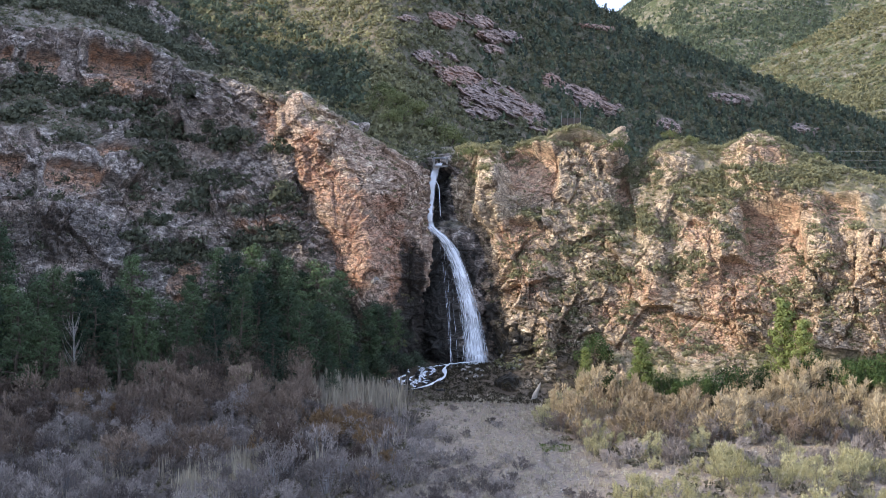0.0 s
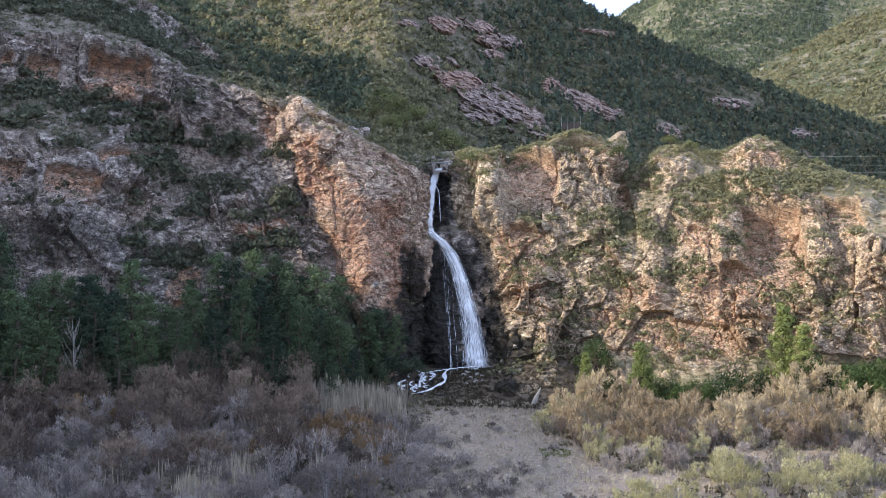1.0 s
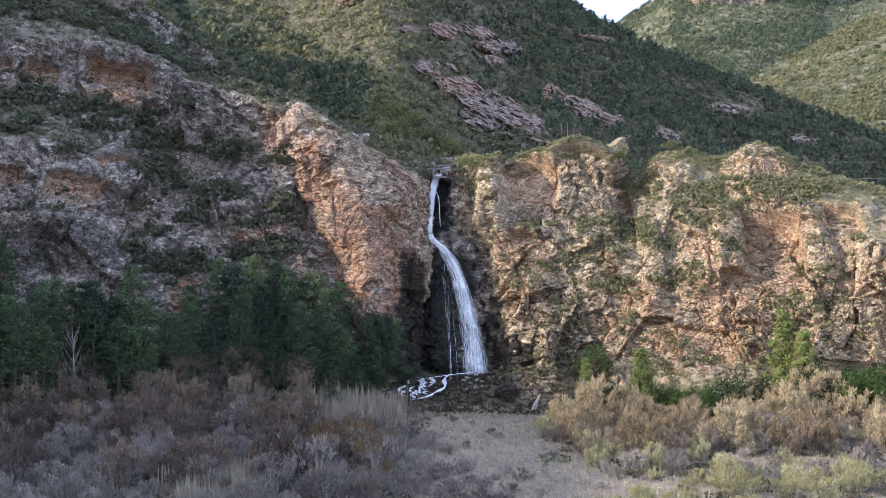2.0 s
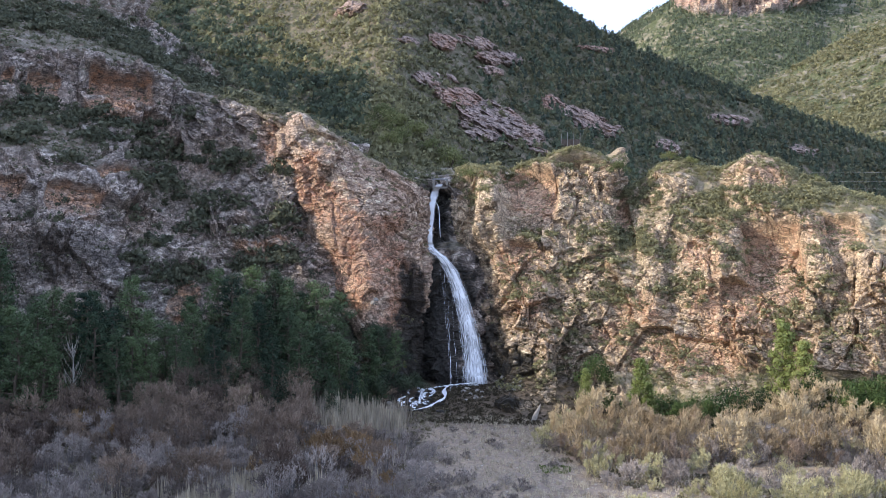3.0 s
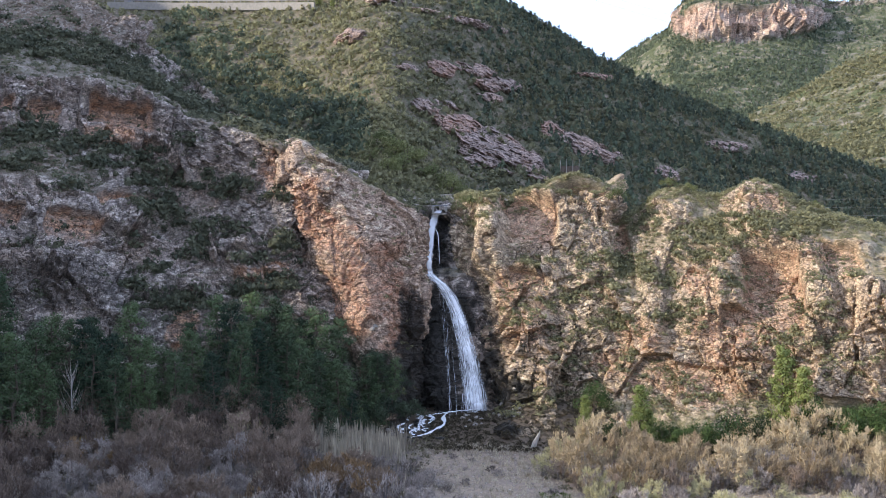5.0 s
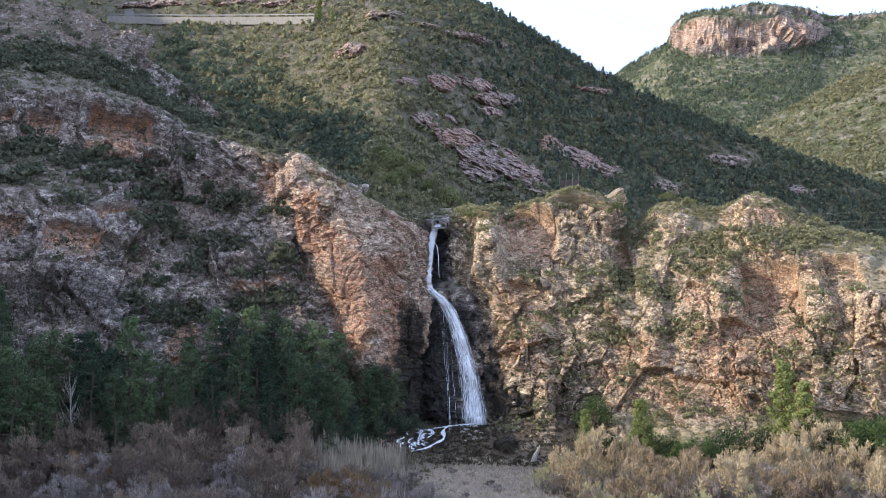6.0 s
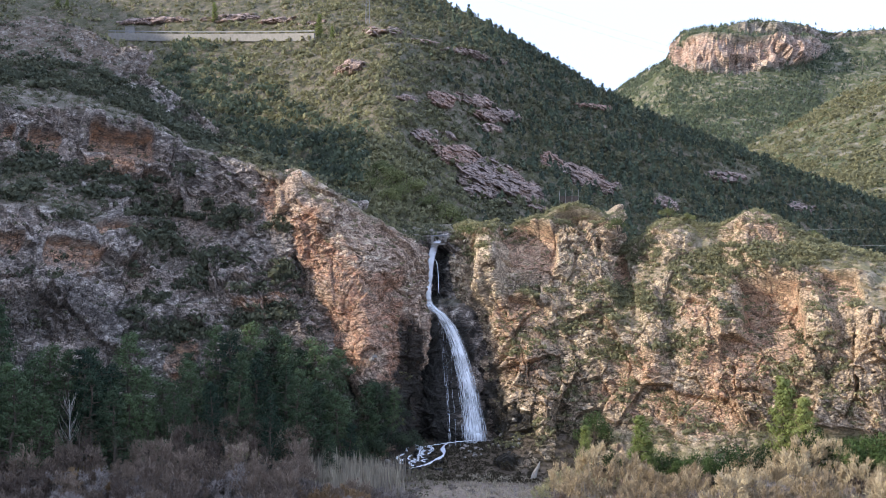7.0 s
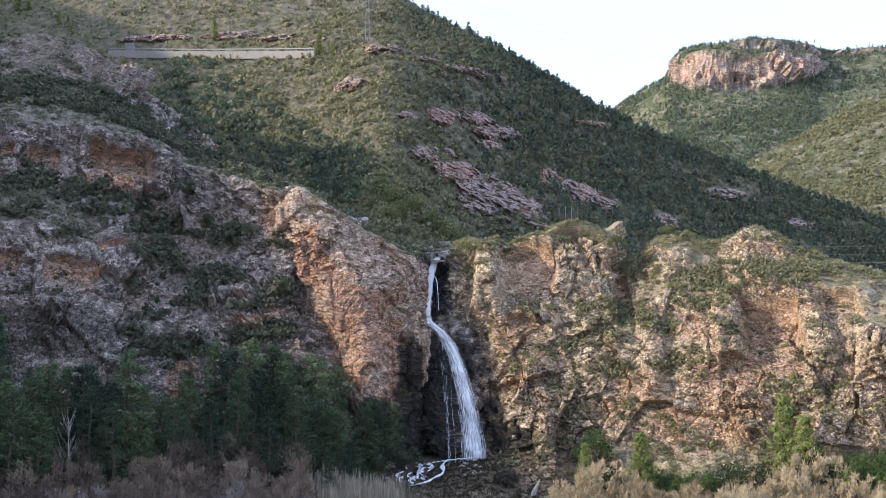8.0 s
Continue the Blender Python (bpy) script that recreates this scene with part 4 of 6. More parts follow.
def patchy(p, size, seed, a=-0.25, b=0.35):
    return ramp(fractal(p, size, 3, seed), a, b)


SCRUB = leaf_material("scrub_leaves", (0.072, 0.078, 0.056), (0.29, 0.27, 0.145))
# copy of SCRUB for the shaded cliff, with the shade in its tone
SHADE_SCRUB = leaf_material("shaded_scrub_leaves", (0.075, 0.085, 0.058), (0.23, 0.22, 0.135))
FAR_PINE = leaf_material("far_pine_needles", (0.05, 0.066, 0.052), (0.15, 0.175, 0.105))
DRY_SCRUB = leaf_material("dry_scrub_leaves", (0.10, 0.09, 0.06), (0.30, 0.26, 0.17))
bushes = [clump(k, 46, 5, 0.8, 0.22) for k in range(8)]
small_bushes = [clump(20 + k, 24, 4, 0.8, 0.27) for k in range(8)]
tiny_bushes = [clump(40 + k, 14, 2, 0.9, 0.36) for k in range(8)]
spires = [spire(60 + k, 28, 0.17) for k in range(6)]
tiny_spires = [spire(70 + k, 7, 0.28) for k in range(6)]
g3 = np.random.default_rng(33)

# cliff on the left: dark scrub on its ledges and slopes
scree = lambda p: 1 - 0.85 * ramp(-p[:, 0], 48, 56) * ramp(p[:, 2], 60, 64)
at = np.concatenate([sow(LG, LN, LS, 1000, lambda p, n, s: spots_mask(p, LEFT_GREEN), (0.9, 4.2), 1), sow(LG, LN, LS, 160, lambda p, n, s: ramp(n[:, 2], 0.3, 0.7) * patchy(p, 7, 71), (0.9, 4), 11), sow(LG, LN, LS, 1300, lambda p, n, s: (0.2 + s) * scree(p), (4.3, 6), 12)])
scatter("ledge_scrub", bushes, at, g3.uniform(0.5, 1.5, len(at)), g3.uniform(0.0, 0.45, len(at)), SHADE_SCRUB, "dark green scrub on the ledges of the cliff", "scrub")
at = sow(LG, LN, LS, 4600, lambda p, n, s: (0.2 + s) * scree(p), (0.9, 6), 2)
scatter("cliff_herbs", small_bushes, at, g3.uniform(0.18, 0.55, len(at)), g3.uniform(0.1, 0.8, len(at)), SHADE_SCRUB, "small olive herbs in the cracks of the cliff", "scrub")
at = sow(GG, GN, GS, 260, lambda p, n, s: 0.1 + s, (5.1, 7), 14)
scatter("channel_scrub", bushes, at, g3.uniform(0.35, 0.9, len(at)), g3.uniform(0.1, 0.7, len(at)), SCRUB, "low scrub round the channel above the fall", "scrub")
at = sow(BG, BN, BS, 420, lambda p, n, s: 0.03 + s + 0.4 * (n[:, 2] > 0.5), (0.8, 5), 3)
scatter("buttress_herbs", small_bushes, at, g3.uniform(0.2, 0.6, len(at)), g3.uniform(0.3, 1.0, len(at)), SCRUB, "small olive herbs on the buttress", "scrub")
# cliff on the right: olive scrub on its top and shelves
at = sow(RG, RN, RS, 1900, lambda p, n, s: 0.25 + s, (3.75, 4.35), 13)
scatter("cliff_crest_scrub", bushes, at, g3.uniform(0.25, 0.75, len(at)), g3.uniform(0.7, 1.0, len(at)), SCRUB, "yellow green scrub along the crest of the cliff", "scrub")
at = np.concatenate([sow(RG, RN, RS, 2300, lambda p, n, s: (0.25 + ramp(n[:, 2], 0.2, 0.6)) * spots_mask(p, RIGHT_GREEN), (0.6, 4.2), 4), sow(RG, RN, RS, 650, lambda p, n, s: ramp(n[:, 2], 0.3, 0.65) * patchy(p, 6, 77, 0.0, 0.4), (0.6, 2.3), 15)])
scatter("cliff_top_scrub", bushes, at, g3.uniform(0.3, 0.9, len(at)), g3.uniform(0.4, 1.0, len(at)), SCRUB, "olive green scrub on the shelves of the sunlit cliff", "scrub")
at = sow(RG, RN, RS, 4200, lambda p, n, s: (0.06 + s + 0.8 * ramp(n[:, 2], 0.25, 0.6)) * (0.2 + patchy(p, 7, 76)), (0.5, 4), 5)
scatter("sunlit_cliff_herbs", small_bushes, at, g3.uniform(0.15, 0.42, len(at)), g3.uniform(0.5, 1.0, len(at)), SCRUB, "small olive and dry herbs in the cracks of the sunlit cliff", "scrub")
# hillside behind
at = sow(HG, HN, HS, 40000, lambda p, n, s: (0.015 + s) * (0.5 + patchy(p, 9, 73)) * (1 - 0.92 * spots_mask(p, HILL_CRAGS)), (0, 6.2), 6)
# sun and shade put into the tint: paler on the left, darker rightwards
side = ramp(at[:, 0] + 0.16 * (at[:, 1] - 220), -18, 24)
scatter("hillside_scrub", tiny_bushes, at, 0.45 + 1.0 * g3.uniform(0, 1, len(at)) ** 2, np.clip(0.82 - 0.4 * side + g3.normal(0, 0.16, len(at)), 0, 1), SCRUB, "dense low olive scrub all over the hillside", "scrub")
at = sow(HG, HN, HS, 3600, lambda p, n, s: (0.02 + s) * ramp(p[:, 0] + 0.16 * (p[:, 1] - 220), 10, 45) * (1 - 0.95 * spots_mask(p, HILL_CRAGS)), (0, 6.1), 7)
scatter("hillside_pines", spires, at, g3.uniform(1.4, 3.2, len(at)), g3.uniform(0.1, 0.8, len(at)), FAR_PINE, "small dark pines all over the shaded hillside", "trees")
gully = lambda p: np.exp(-(((p[:, 0] + 71) * 0.846 + (p[:, 1] - 345) * 0.533) / 8) ** 2) * (p[:, 0] > -80) * (p[:, 0] < -16)
at = sow(HG, HN, HS, 480, lambda p, n, s: gully(p), (0, 3), 16)
scatter("gully_trees", bushes, at, g3.uniform(1.0, 2.2, len(at)), g3.uniform(0.2, 0.9, len(at)), FAR_PINE, "dark green trees down the gully of the hillside", "trees", 1.25)
# far hills
at = sow(MG, MN, MS, 15000, lambda p, n, s: (0.05 + s) * (0.45 + patchy(p, 60, 74)), (0.5, 7.3), 8)
scatter("mesa_pines", tiny_spires, at, g3.uniform(1.8, 4.0, len(at)), g3.uniform(0.3, 1.0, len(at)), FAR_PINE, "far small pines on the slopes of the mountain", "trees")
at = sow(SG, SN, SS, 10000, lambda p, n, s: (0.3 + s) * (0.4 + patchy(p, 30, 75)), (0.2, 3.3), 9)
scatter("spur_scrub", tiny_bushes, at, g3.uniform(0.9, 2.1, len(at)), g3.uniform(0.45, 0.9, len(at)), SCRUB, "low olive scrub and small pines on the far hill", "scrub")


# ---- things: a base and its parts ----
def part(name, me, mat, parent, label=""):
    """One mesh object under a thing or under a part."""
    ob = new(name, me)
    if mat is not None:
        me.materials.append(mat)
    ob.parent = parent
    if label:
        ob["label"] = label
    return ob


def base(name, x=0.0, y=0.0, z=0.0):
    ob = new(name)
    ob.empty_display_size = 0.3
    ob.location = (x, y, z)
    return ob


FEET = np.concatenate([grid[: marks[2]].reshape(-1, 3) for grid, (_, marks) in ((LG, LS), (BG, BS), (GG, GS), (RG, RS))])


def surface(x, y):
    """The height of whatever lies highest at the foot of the cliffs, or of the valley floor."""
    z = float(ground_height(np.array([x]), np.array([y]))[0])
    near = FEET[(np.abs(FEET[:, 0] - x) < 0.35) & (np.abs(FEET[:, 1] - y) < 0.35)]
    return max(z, float(np.median(near[:, 2]))) if len(near) else z


def tube(points, radii, sides=6):
    """A tapered, bent stem through points: corners and faces."""
    points = np.array(points, float)
    t = unit(np.gradient(points, axis=0))
    a = unit(np.cross(t, (0.31, 0.94, 0.12)))
    b = np.cross(t, a)
    ang = np.arange(sides) * 6.28319 / sides
    ring = points[:, None] + (a[:, None] * np.cos(ang)[None, :, None] + b[:, None] * np.sin(ang)[None, :, None]) * np.array(radii)[:, None, None]
    k = np.arange(len(points) * sides).reshape(len(points), sides)
    nxt = np.roll(k, -1, axis=1)
    f = np.concatenate([np.stack([k[:-1], nxt[:-1], nxt[1:]], axis=-1).reshape(-1, 3), np.stack([k[:-1], nxt[1:], k[1:]], axis=-1).reshape(-1, 3)])
    return ring.reshape(-1, 3), f


def join(pieces):
    vs, fs, n = [], [], 0
    for v, f in pieces:
        vs.append(v)
        fs.append(f + n)
        n += len(v)
    return np.concatenate(vs), np.concatenate(fs)


def wood_material(name, dark, light):
    m, nt, bsdf = material(name)
    f = noise_node(nt, 6.0, 6, 0.7, (1, 1, 0.25))
    finish(nt, bsdf, stops(nt, f, (0.3, dark), (0.7, light)), 0.9, f, 0.5, 0.03)
    return m


BARK = wood_material("pine_bark", (0.06, 0.045, 0.035), (0.17, 0.13, 0.10))
PALE_WOOD = wood_material("pale_dead_wood", (0.26, 0.235, 0.20), (0.48, 0.44, 0.38))
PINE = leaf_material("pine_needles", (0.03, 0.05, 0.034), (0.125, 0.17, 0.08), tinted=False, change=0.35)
# the sunlit copy of PINE, with sunshine put into its paler colour
LIT_PINE = leaf_material("sunlit_pine_needles", (0.155, 0.185, 0.06), (0.26, 0.29, 0.10), tinted=False, change=0.3)
SADDLE_LEAVES = leaf_material("olive_leaves", (0.11, 0.125, 0.055), (0.21, 0.215, 0.09), tinted=False)
BROADLEAF = leaf_material("dark_green_leaves", (0.032, 0.052, 0.022), (0.085, 0.125, 0.04), tinted=False, change=0.35)


def pine_tree(seed, height, needles, narrow=0.3, lobes=16, per_lobe=95, bare=0.12):
    """A pine: a bent tapered trunk with limbs, and a crown of needle sprays in uneven lobes with gaps between them."""
    g = np.random.default_rng(seed)
    root = base("pine_tree")
    n = 8
    line = np.stack([np.cumsum(g.normal(0, 0.012, n)) * height, np.cumsum(g.normal(0, 0.012, n)) * height, np.linspace(0, 0.93, n) * height], axis=1)
    line[:, :2] -= line[0, :2]
    line[0, 2] = -0.6
    stems = [tube(line, np.linspace(0.022, 0.004, n) * height)]
    vs = []
    for k in range(lobes):
        h = bare + (0.97 - bare) * (k + g.uniform(0, 0.8)) / lobes
        reach = narrow * height * (1.05 - h) ** 0.7 * g.uniform(0.45, 1.0) * min(1, 0.55 + h * 2)
        a = k * 2.4 + g.uniform(-0.5, 0.5)
        at = np.array([np.interp(h * height, line[:, 2], line[:, 0]), np.interp(h * height, line[:, 2], line[:, 1]), h * height])
        tip = at + (reach * np.cos(a), reach * np.sin(a), reach * 0.22)
        stems.append(tube([at, (at + tip) / 2 + (0, 0, -0.03 * height * 0.3), tip], [0.008 * height, 0.005 * height, 0.002 * height], 4))
        r = height * (0.06 + 0.055 * (1 - h)) * g.uniform(0.8, 1.25)
        d = unit(g.normal(0, 1, (per_lobe, 3)))
        c = tip + d * r * (1.0, 1.0, 0.72) * g.uniform(0.45, 1.1, (per_lobe, 1)) - (tip - at) * g.uniform(0, 0.55, (per_lobe, 1))
        vs.append(leaves(c, d + (0, 0, 0.4), height * 0.007 + 0.035, g))
    part("trunk", mesh_from("trunk", *join(stems)), BARK, root)
    part("crown", mesh_from("crown", *join(vs)), needles, root)
    return root


def broad_bush(name, seed, height, wide, mat, n=900, leaf=0.16):
    """A leafy bush or small tree on a few short stems."""
    g = np.random.default_rng(seed)
    root = base(name)
    stems = []
    for k in range(4):
        a = g.uniform(0, 6.283)
        stems.append(tube([(0, 0, -0.3), (wide * 0.15 * np.cos(a), wide * 0.15 * np.sin(a), height * 0.35), (wide * 0.3 * np.cos(a), wide * 0.3 * np.sin(a), height * 0.75)], [0.09, 0.06, 0.02], 5))
    c = g.normal(0, 1, (9, 3)) * (wide * 0.24, wide * 0.24, height * 0.15) + (0, 0, height * 0.56)
    k = g.integers(0, 9, n)
    d = unit(g.normal(0, 1, (n, 3)))
    p = c[k] + d * g.uniform(0.5, 1.05, (n, 1)) * (wide * 0.24, wide * 0.24, height * 0.25)
    p[:, 2] = np.maximum(p[:, 2], 0.1)
    part("woody_base", mesh_from("woody_base", *join(stems)), BARK, root)
    part("foliage", mesh_from("foliage", *leaves(p, d, leaf, g)), mat, root)
    return root


def twig_material(name, low, high):
    """Thin dry shoots: one tone a bush, changing from shoot to shoot."""
    return leaf_material(name, low, high, 0.85, tinted=False, through_light=0.15, change=0.3)


def tamarisk(name, seed, height, wide, wood, tips, stems=46, shoots=24, upright=0.6):
    """A bare, brushy bush: many stems that fan out from the root into plumes of short thin shoots."""
    g = np.random.default_rng(seed)
    root = base(name)
    sv, tv = [], []
    a, lean = g.uniform(0, 6.283, 14), np.sqrt(g.uniform(0.02, 1, 14))
    plumes = np.stack([np.cos(a) * lean * wide * 0.45, np.sin(a) * lean * wide * 0.45, height * (0.92 - 0.42 * lean ** 2) * g.uniform(0.75, 1.05, 14)], axis=1)
    for k in range(stems):
        top = plumes[k % 14] + g.normal(0, 1, 3) * (wide * 0.05, wide * 0.05, height * 0.07)
        top[2] = min(max(top[2], height * 0.25), height * 1.05)
        low = np.array([top[0] * 0.22, top[1] * 0.22, 0.0])
        bend = low * 0.45 + top * 0.55 + (top[0] * 0.1, top[1] * 0.1, -0.04 * height)
        a = math.atan2(top[1], top[0])
        side = np.array([-np.sin(a), np.cos(a), 0]) * 0.02
        line = np.array([low - (0, 0, 0.2), bend, top])
        sv += [line[0] - side, line[0] + side, line[1] + side, line[1] - side, line[1] - side, line[1] + side, line[2] + side * 0.3, line[2] - side * 0.3]
        u = g.uniform(0.35, 1.0, shoots)[:, None]
        along = np.where(u < 0.5, low + (bend - low) * u * 2, bend + (top - bend) * (u * 2 - 1))
        round_top = top + unit(g.normal(0, 1, (shoots, 3))) * g.uniform(0.3, 1, (shoots, 1)) * (wide * 0.085, wide * 0.085, height * 0.13)
        start = np.where(g.uniform(0, 1, (shoots, 1)) < 0.68, round_top, along + g.normal(0, 0.03 * height, (shoots, 3)))
        d = unit(np.array([np.cos(a) * 0.35, np.sin(a) * 0.35, upright]) + (start - top) / height * 2.0 + g.normal(0, 0.42, (shoots, 3)))
        length = (0.13 + 0.04 * height) * g.uniform(0.6, 1.6, (shoots, 1))
        w = unit(np.cross(d, g.normal(0, 1, (shoots, 3)))) * (0.026 + 0.006 * height)
        q = np.stack([start + w, start - w, start + d * length], axis=1)
        tv.append(q.reshape(-1, 3))
    quads = lambda v: np.arange(len(v)).reshape(-1, 4)
    sv, tv = np.array(sv), np.concatenate(tv)
    part("branchwork", mesh_from("branchwork", sv, quads(sv)), wood, root)
    part("foliage", mesh_from("foliage", tv, np.arange(len(tv)).reshape(-1, 3)), tips, root)
    return root


def set_out(kind, spots, label, category, group, g, lift=-0.05):
    """Copies of the shapes in kind, one at each spot (x, y, scale); the shapes themselves take the first spots."""
    for k, (x, y, s) in enumerate(spots):
        z = surface(x, y) + lift
        m = Matrix.LocRotScale((x, y, z), Euler((0, 0, g.uniform(0, 6.283))), (s, s, s * g.uniform(0.88, 1.12)))
        shape = kind[k % len(kind)]
        if k < len(kind):
            shape.matrix_basis = m
            tagged(shape, label, category, group)
        else:
            made = copy_thing(shape, m @ Matrix.Diagonal((*(1 / c for c in shape.scale), 1)))
            tagged(made, label, category, group)


g4 = np.random.default_rng(44)

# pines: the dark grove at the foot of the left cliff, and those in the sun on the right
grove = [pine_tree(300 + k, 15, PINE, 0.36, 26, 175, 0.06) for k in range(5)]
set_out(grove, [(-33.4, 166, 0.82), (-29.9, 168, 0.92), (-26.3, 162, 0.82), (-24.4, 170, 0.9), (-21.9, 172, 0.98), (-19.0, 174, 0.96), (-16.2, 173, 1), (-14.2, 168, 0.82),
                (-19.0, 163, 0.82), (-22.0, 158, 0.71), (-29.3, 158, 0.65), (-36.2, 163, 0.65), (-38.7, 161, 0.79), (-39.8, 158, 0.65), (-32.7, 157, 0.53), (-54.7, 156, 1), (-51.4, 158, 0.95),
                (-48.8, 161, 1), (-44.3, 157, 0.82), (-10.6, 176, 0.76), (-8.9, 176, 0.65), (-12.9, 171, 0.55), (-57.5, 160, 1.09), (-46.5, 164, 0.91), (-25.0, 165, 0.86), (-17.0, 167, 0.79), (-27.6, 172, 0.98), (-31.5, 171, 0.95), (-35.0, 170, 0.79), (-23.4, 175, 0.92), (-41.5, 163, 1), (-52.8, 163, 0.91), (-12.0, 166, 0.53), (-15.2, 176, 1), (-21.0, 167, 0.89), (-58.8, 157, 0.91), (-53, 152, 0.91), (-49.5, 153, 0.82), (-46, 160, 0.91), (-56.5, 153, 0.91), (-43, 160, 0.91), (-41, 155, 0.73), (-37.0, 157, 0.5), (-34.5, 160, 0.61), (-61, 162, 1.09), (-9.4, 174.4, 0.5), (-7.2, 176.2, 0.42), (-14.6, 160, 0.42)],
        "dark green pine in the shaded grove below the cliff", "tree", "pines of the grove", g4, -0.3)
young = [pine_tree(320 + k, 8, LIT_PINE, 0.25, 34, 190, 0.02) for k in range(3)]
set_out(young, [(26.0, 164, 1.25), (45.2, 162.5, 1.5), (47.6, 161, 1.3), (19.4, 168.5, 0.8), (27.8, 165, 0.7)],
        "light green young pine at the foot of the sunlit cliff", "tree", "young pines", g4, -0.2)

# leafy bushes along the foot of the right cliff
leafy = [broad_bush("broadleaf_bush", 340 + k, 4.5, 5.0, BROADLEAF, 2000, 0.11) for k in range(3)]
set_out(leafy, [(37.6, 161.5, 1.4), (30.4, 165, 0.95), (32.8, 164, 0.9), (43.0, 162.5, 0.9), (50.2, 160, 1.15), (53.0, 159, 1.05), (51.5, 158, 1.1), (54.5, 157, 1.1), (57.0, 156.5, 1.1), (45.4, 160, 0.8), (33.5, 161.5, 0.85), (31.2, 162.5, 0.85), (55.7, 158, 1.2), (48.6, 160.5, 0.9), (35.0, 163.5, 0.8), (28.7, 165.5, 0.95), (40.6, 162.5, 0.8), (58.3, 157, 1.1), (21.2, 174.5, 1.0), (23.8, 166.5, 0.8)],
        "dark green leafy bush below the sunlit cliff", "bush", "leafy bushes below the cliff", g4)
ivy = [broad_bush("broadleaf_bush", 350 + k, 3.6, 5.5, leaf_material("shaded_dark_leaves", (0.05, 0.065, 0.045), (0.085, 0.11, 0.06), tinted=False), 1500, 0.12) for k in range(2)]
set_out(ivy, [(-44.5, 168, 1.1), (-41.5, 168, 1.2), (-47.6, 168, 1.0), (-38.6, 169, 0.9), (-51.0, 166, 0.9), (-12.0, 174, 1.0), (-9.8, 178, 0.9), (-55.5, 165, 1.0), (-35.5, 169, 0.8), (-11.0, 172, 0.7), (-7.6, 179, 0.8), (-6.4, 176.6, 0.9), (-8.6, 175.6, 1.05), (-5.0, 177.6, 0.75), (-10.2, 174.6, 1.05), (-7.4, 178, 1.0), (-46.0, 167, 1.3), (-43.0, 167.4, 1.3), (-49.5, 166.6, 1.2), (-45.0, 170, 1.1)],
        "very dark leafy bush on the shaded slope", "bush", "dark bushes below the cliff", g4)

# dry brush on the valley floor
RUST_TIPS = twig_material("rust_shoots", (0.15, 0.095, 0.05), (0.40, 0.265, 0.145))
GREY_WOOD = twig_material("grey_twigs", (0.128, 0.116, 0.116), (0.304, 0.285, 0.275))
BROWN_WOOD = twig_material("brown_twigs", (0.105, 0.0863, 0.075), (0.257, 0.214, 0.185))
GREY_TIPS = twig_material("grey_shoots", (0.128, 0.105, 0.0938), (0.399, 0.342, 0.304))
RUSSET_TIPS = twig_material("russet_shoots", (0.112, 0.0825, 0.066), (0.314, 0.237, 0.18))
TAN_TIPS = twig_material("tan_shoots", (0.26, 0.195, 0.125), (0.52, 0.42, 0.27))
OLIVE_TIPS = twig_material("olive_shoots", (0.29, 0.265, 0.14), (0.47, 0.43, 0.25))
grey_bush = [tamarisk("grey_bush", 400 + k, 2.4, 3.8, GREY_WOOD, GREY_TIPS, 42, 28, 0.7) for k in range(4)]
russet_bush = [tamarisk("russet_bush", 410 + k, 3.6, 4.0, BROWN_WOOD, RUSSET_TIPS, 42, 32, 0.8) for k in range(4)]
tan_bush = [tamarisk("tamarisk_bush", 420 + k, 4.2, 4.2, GREY_WOOD, TAN_TIPS, 42, 46, 0.9) for k in range(4)]
olive_bush = [tamarisk("olive_bush", 430 + k, 3.0, 3.8, GREY_WOOD, OLIVE_TIPS, 42, 32, 0.9) for k in range(4)]


def clearing(x, y):
    """True on the bare strip before the waterfall and on the pale open patches."""
    edge = 1.2 * math.sin(y * 0.7) + 0.8 * math.sin(y * 1.9 + 1)
    path = np.interp(y, [105, 118, 134, 150, 165], [-5, -4.5, -1.5, -1.5, 1]) + edge < x < np.interp(y, [105, 118, 134, 150, 165], [15, 15.5, 16.5, 11, 14]) + edge
    return path or (31 < x < 46 and 131 < y < 137) or (12 < x < 24 and 119 < y < 126)


def spread(n, xs, ys, size, gap, g, keep):
    """n spots at random, no nearer to each other than gap."""
    got = []
    for _ in range(n * 40):
        x, y = g.uniform(*xs), g.uniform(*ys)
        if keep(x, y) and all((x - a) ** 2 + (y - b) ** 2 > gap * gap for a, b, _ in got):
            got.append((x, y, g.uniform(*size)))
            if len(got) == n:
                break
    return got


open_floor = lambda x, y: not clearing(x, y) and abs(x) < 0.40 * y
set_out(grey_bush, spread(135, (-54, -1), (108, 150), (0.6, 1.45), 1.9, g4, open_floor) + spread(40, (13, 58), (128, 150), (0.5, 1.3), 3, g4, open_floor), "bare grey brush bush on the valley floor", "bush", "grey brush bushes", g4)
set_out(russet_bush, spread(105, (-60, -4), (122, 163), (0.7, 1.5), 2.1, g4, lambda x, y: open_floor(x, y) and not (y > 143 and x > -17) and (y > 140 or g4.uniform() < 0.15)) + spread(24, (14, 58), (136, 156), (0.5, 1.0), 4, g4, open_floor), "russet brown brush bush on the valley floor", "bush", "russet brush bushes", g4)
set_out(tan_bush, spread(66, (14.5, 62), (136, 160), (0.5, 1.4), 2.8, g4, open_floor), "tan feathery brush bush in the sun", "bush", "tan brush bushes", g4)
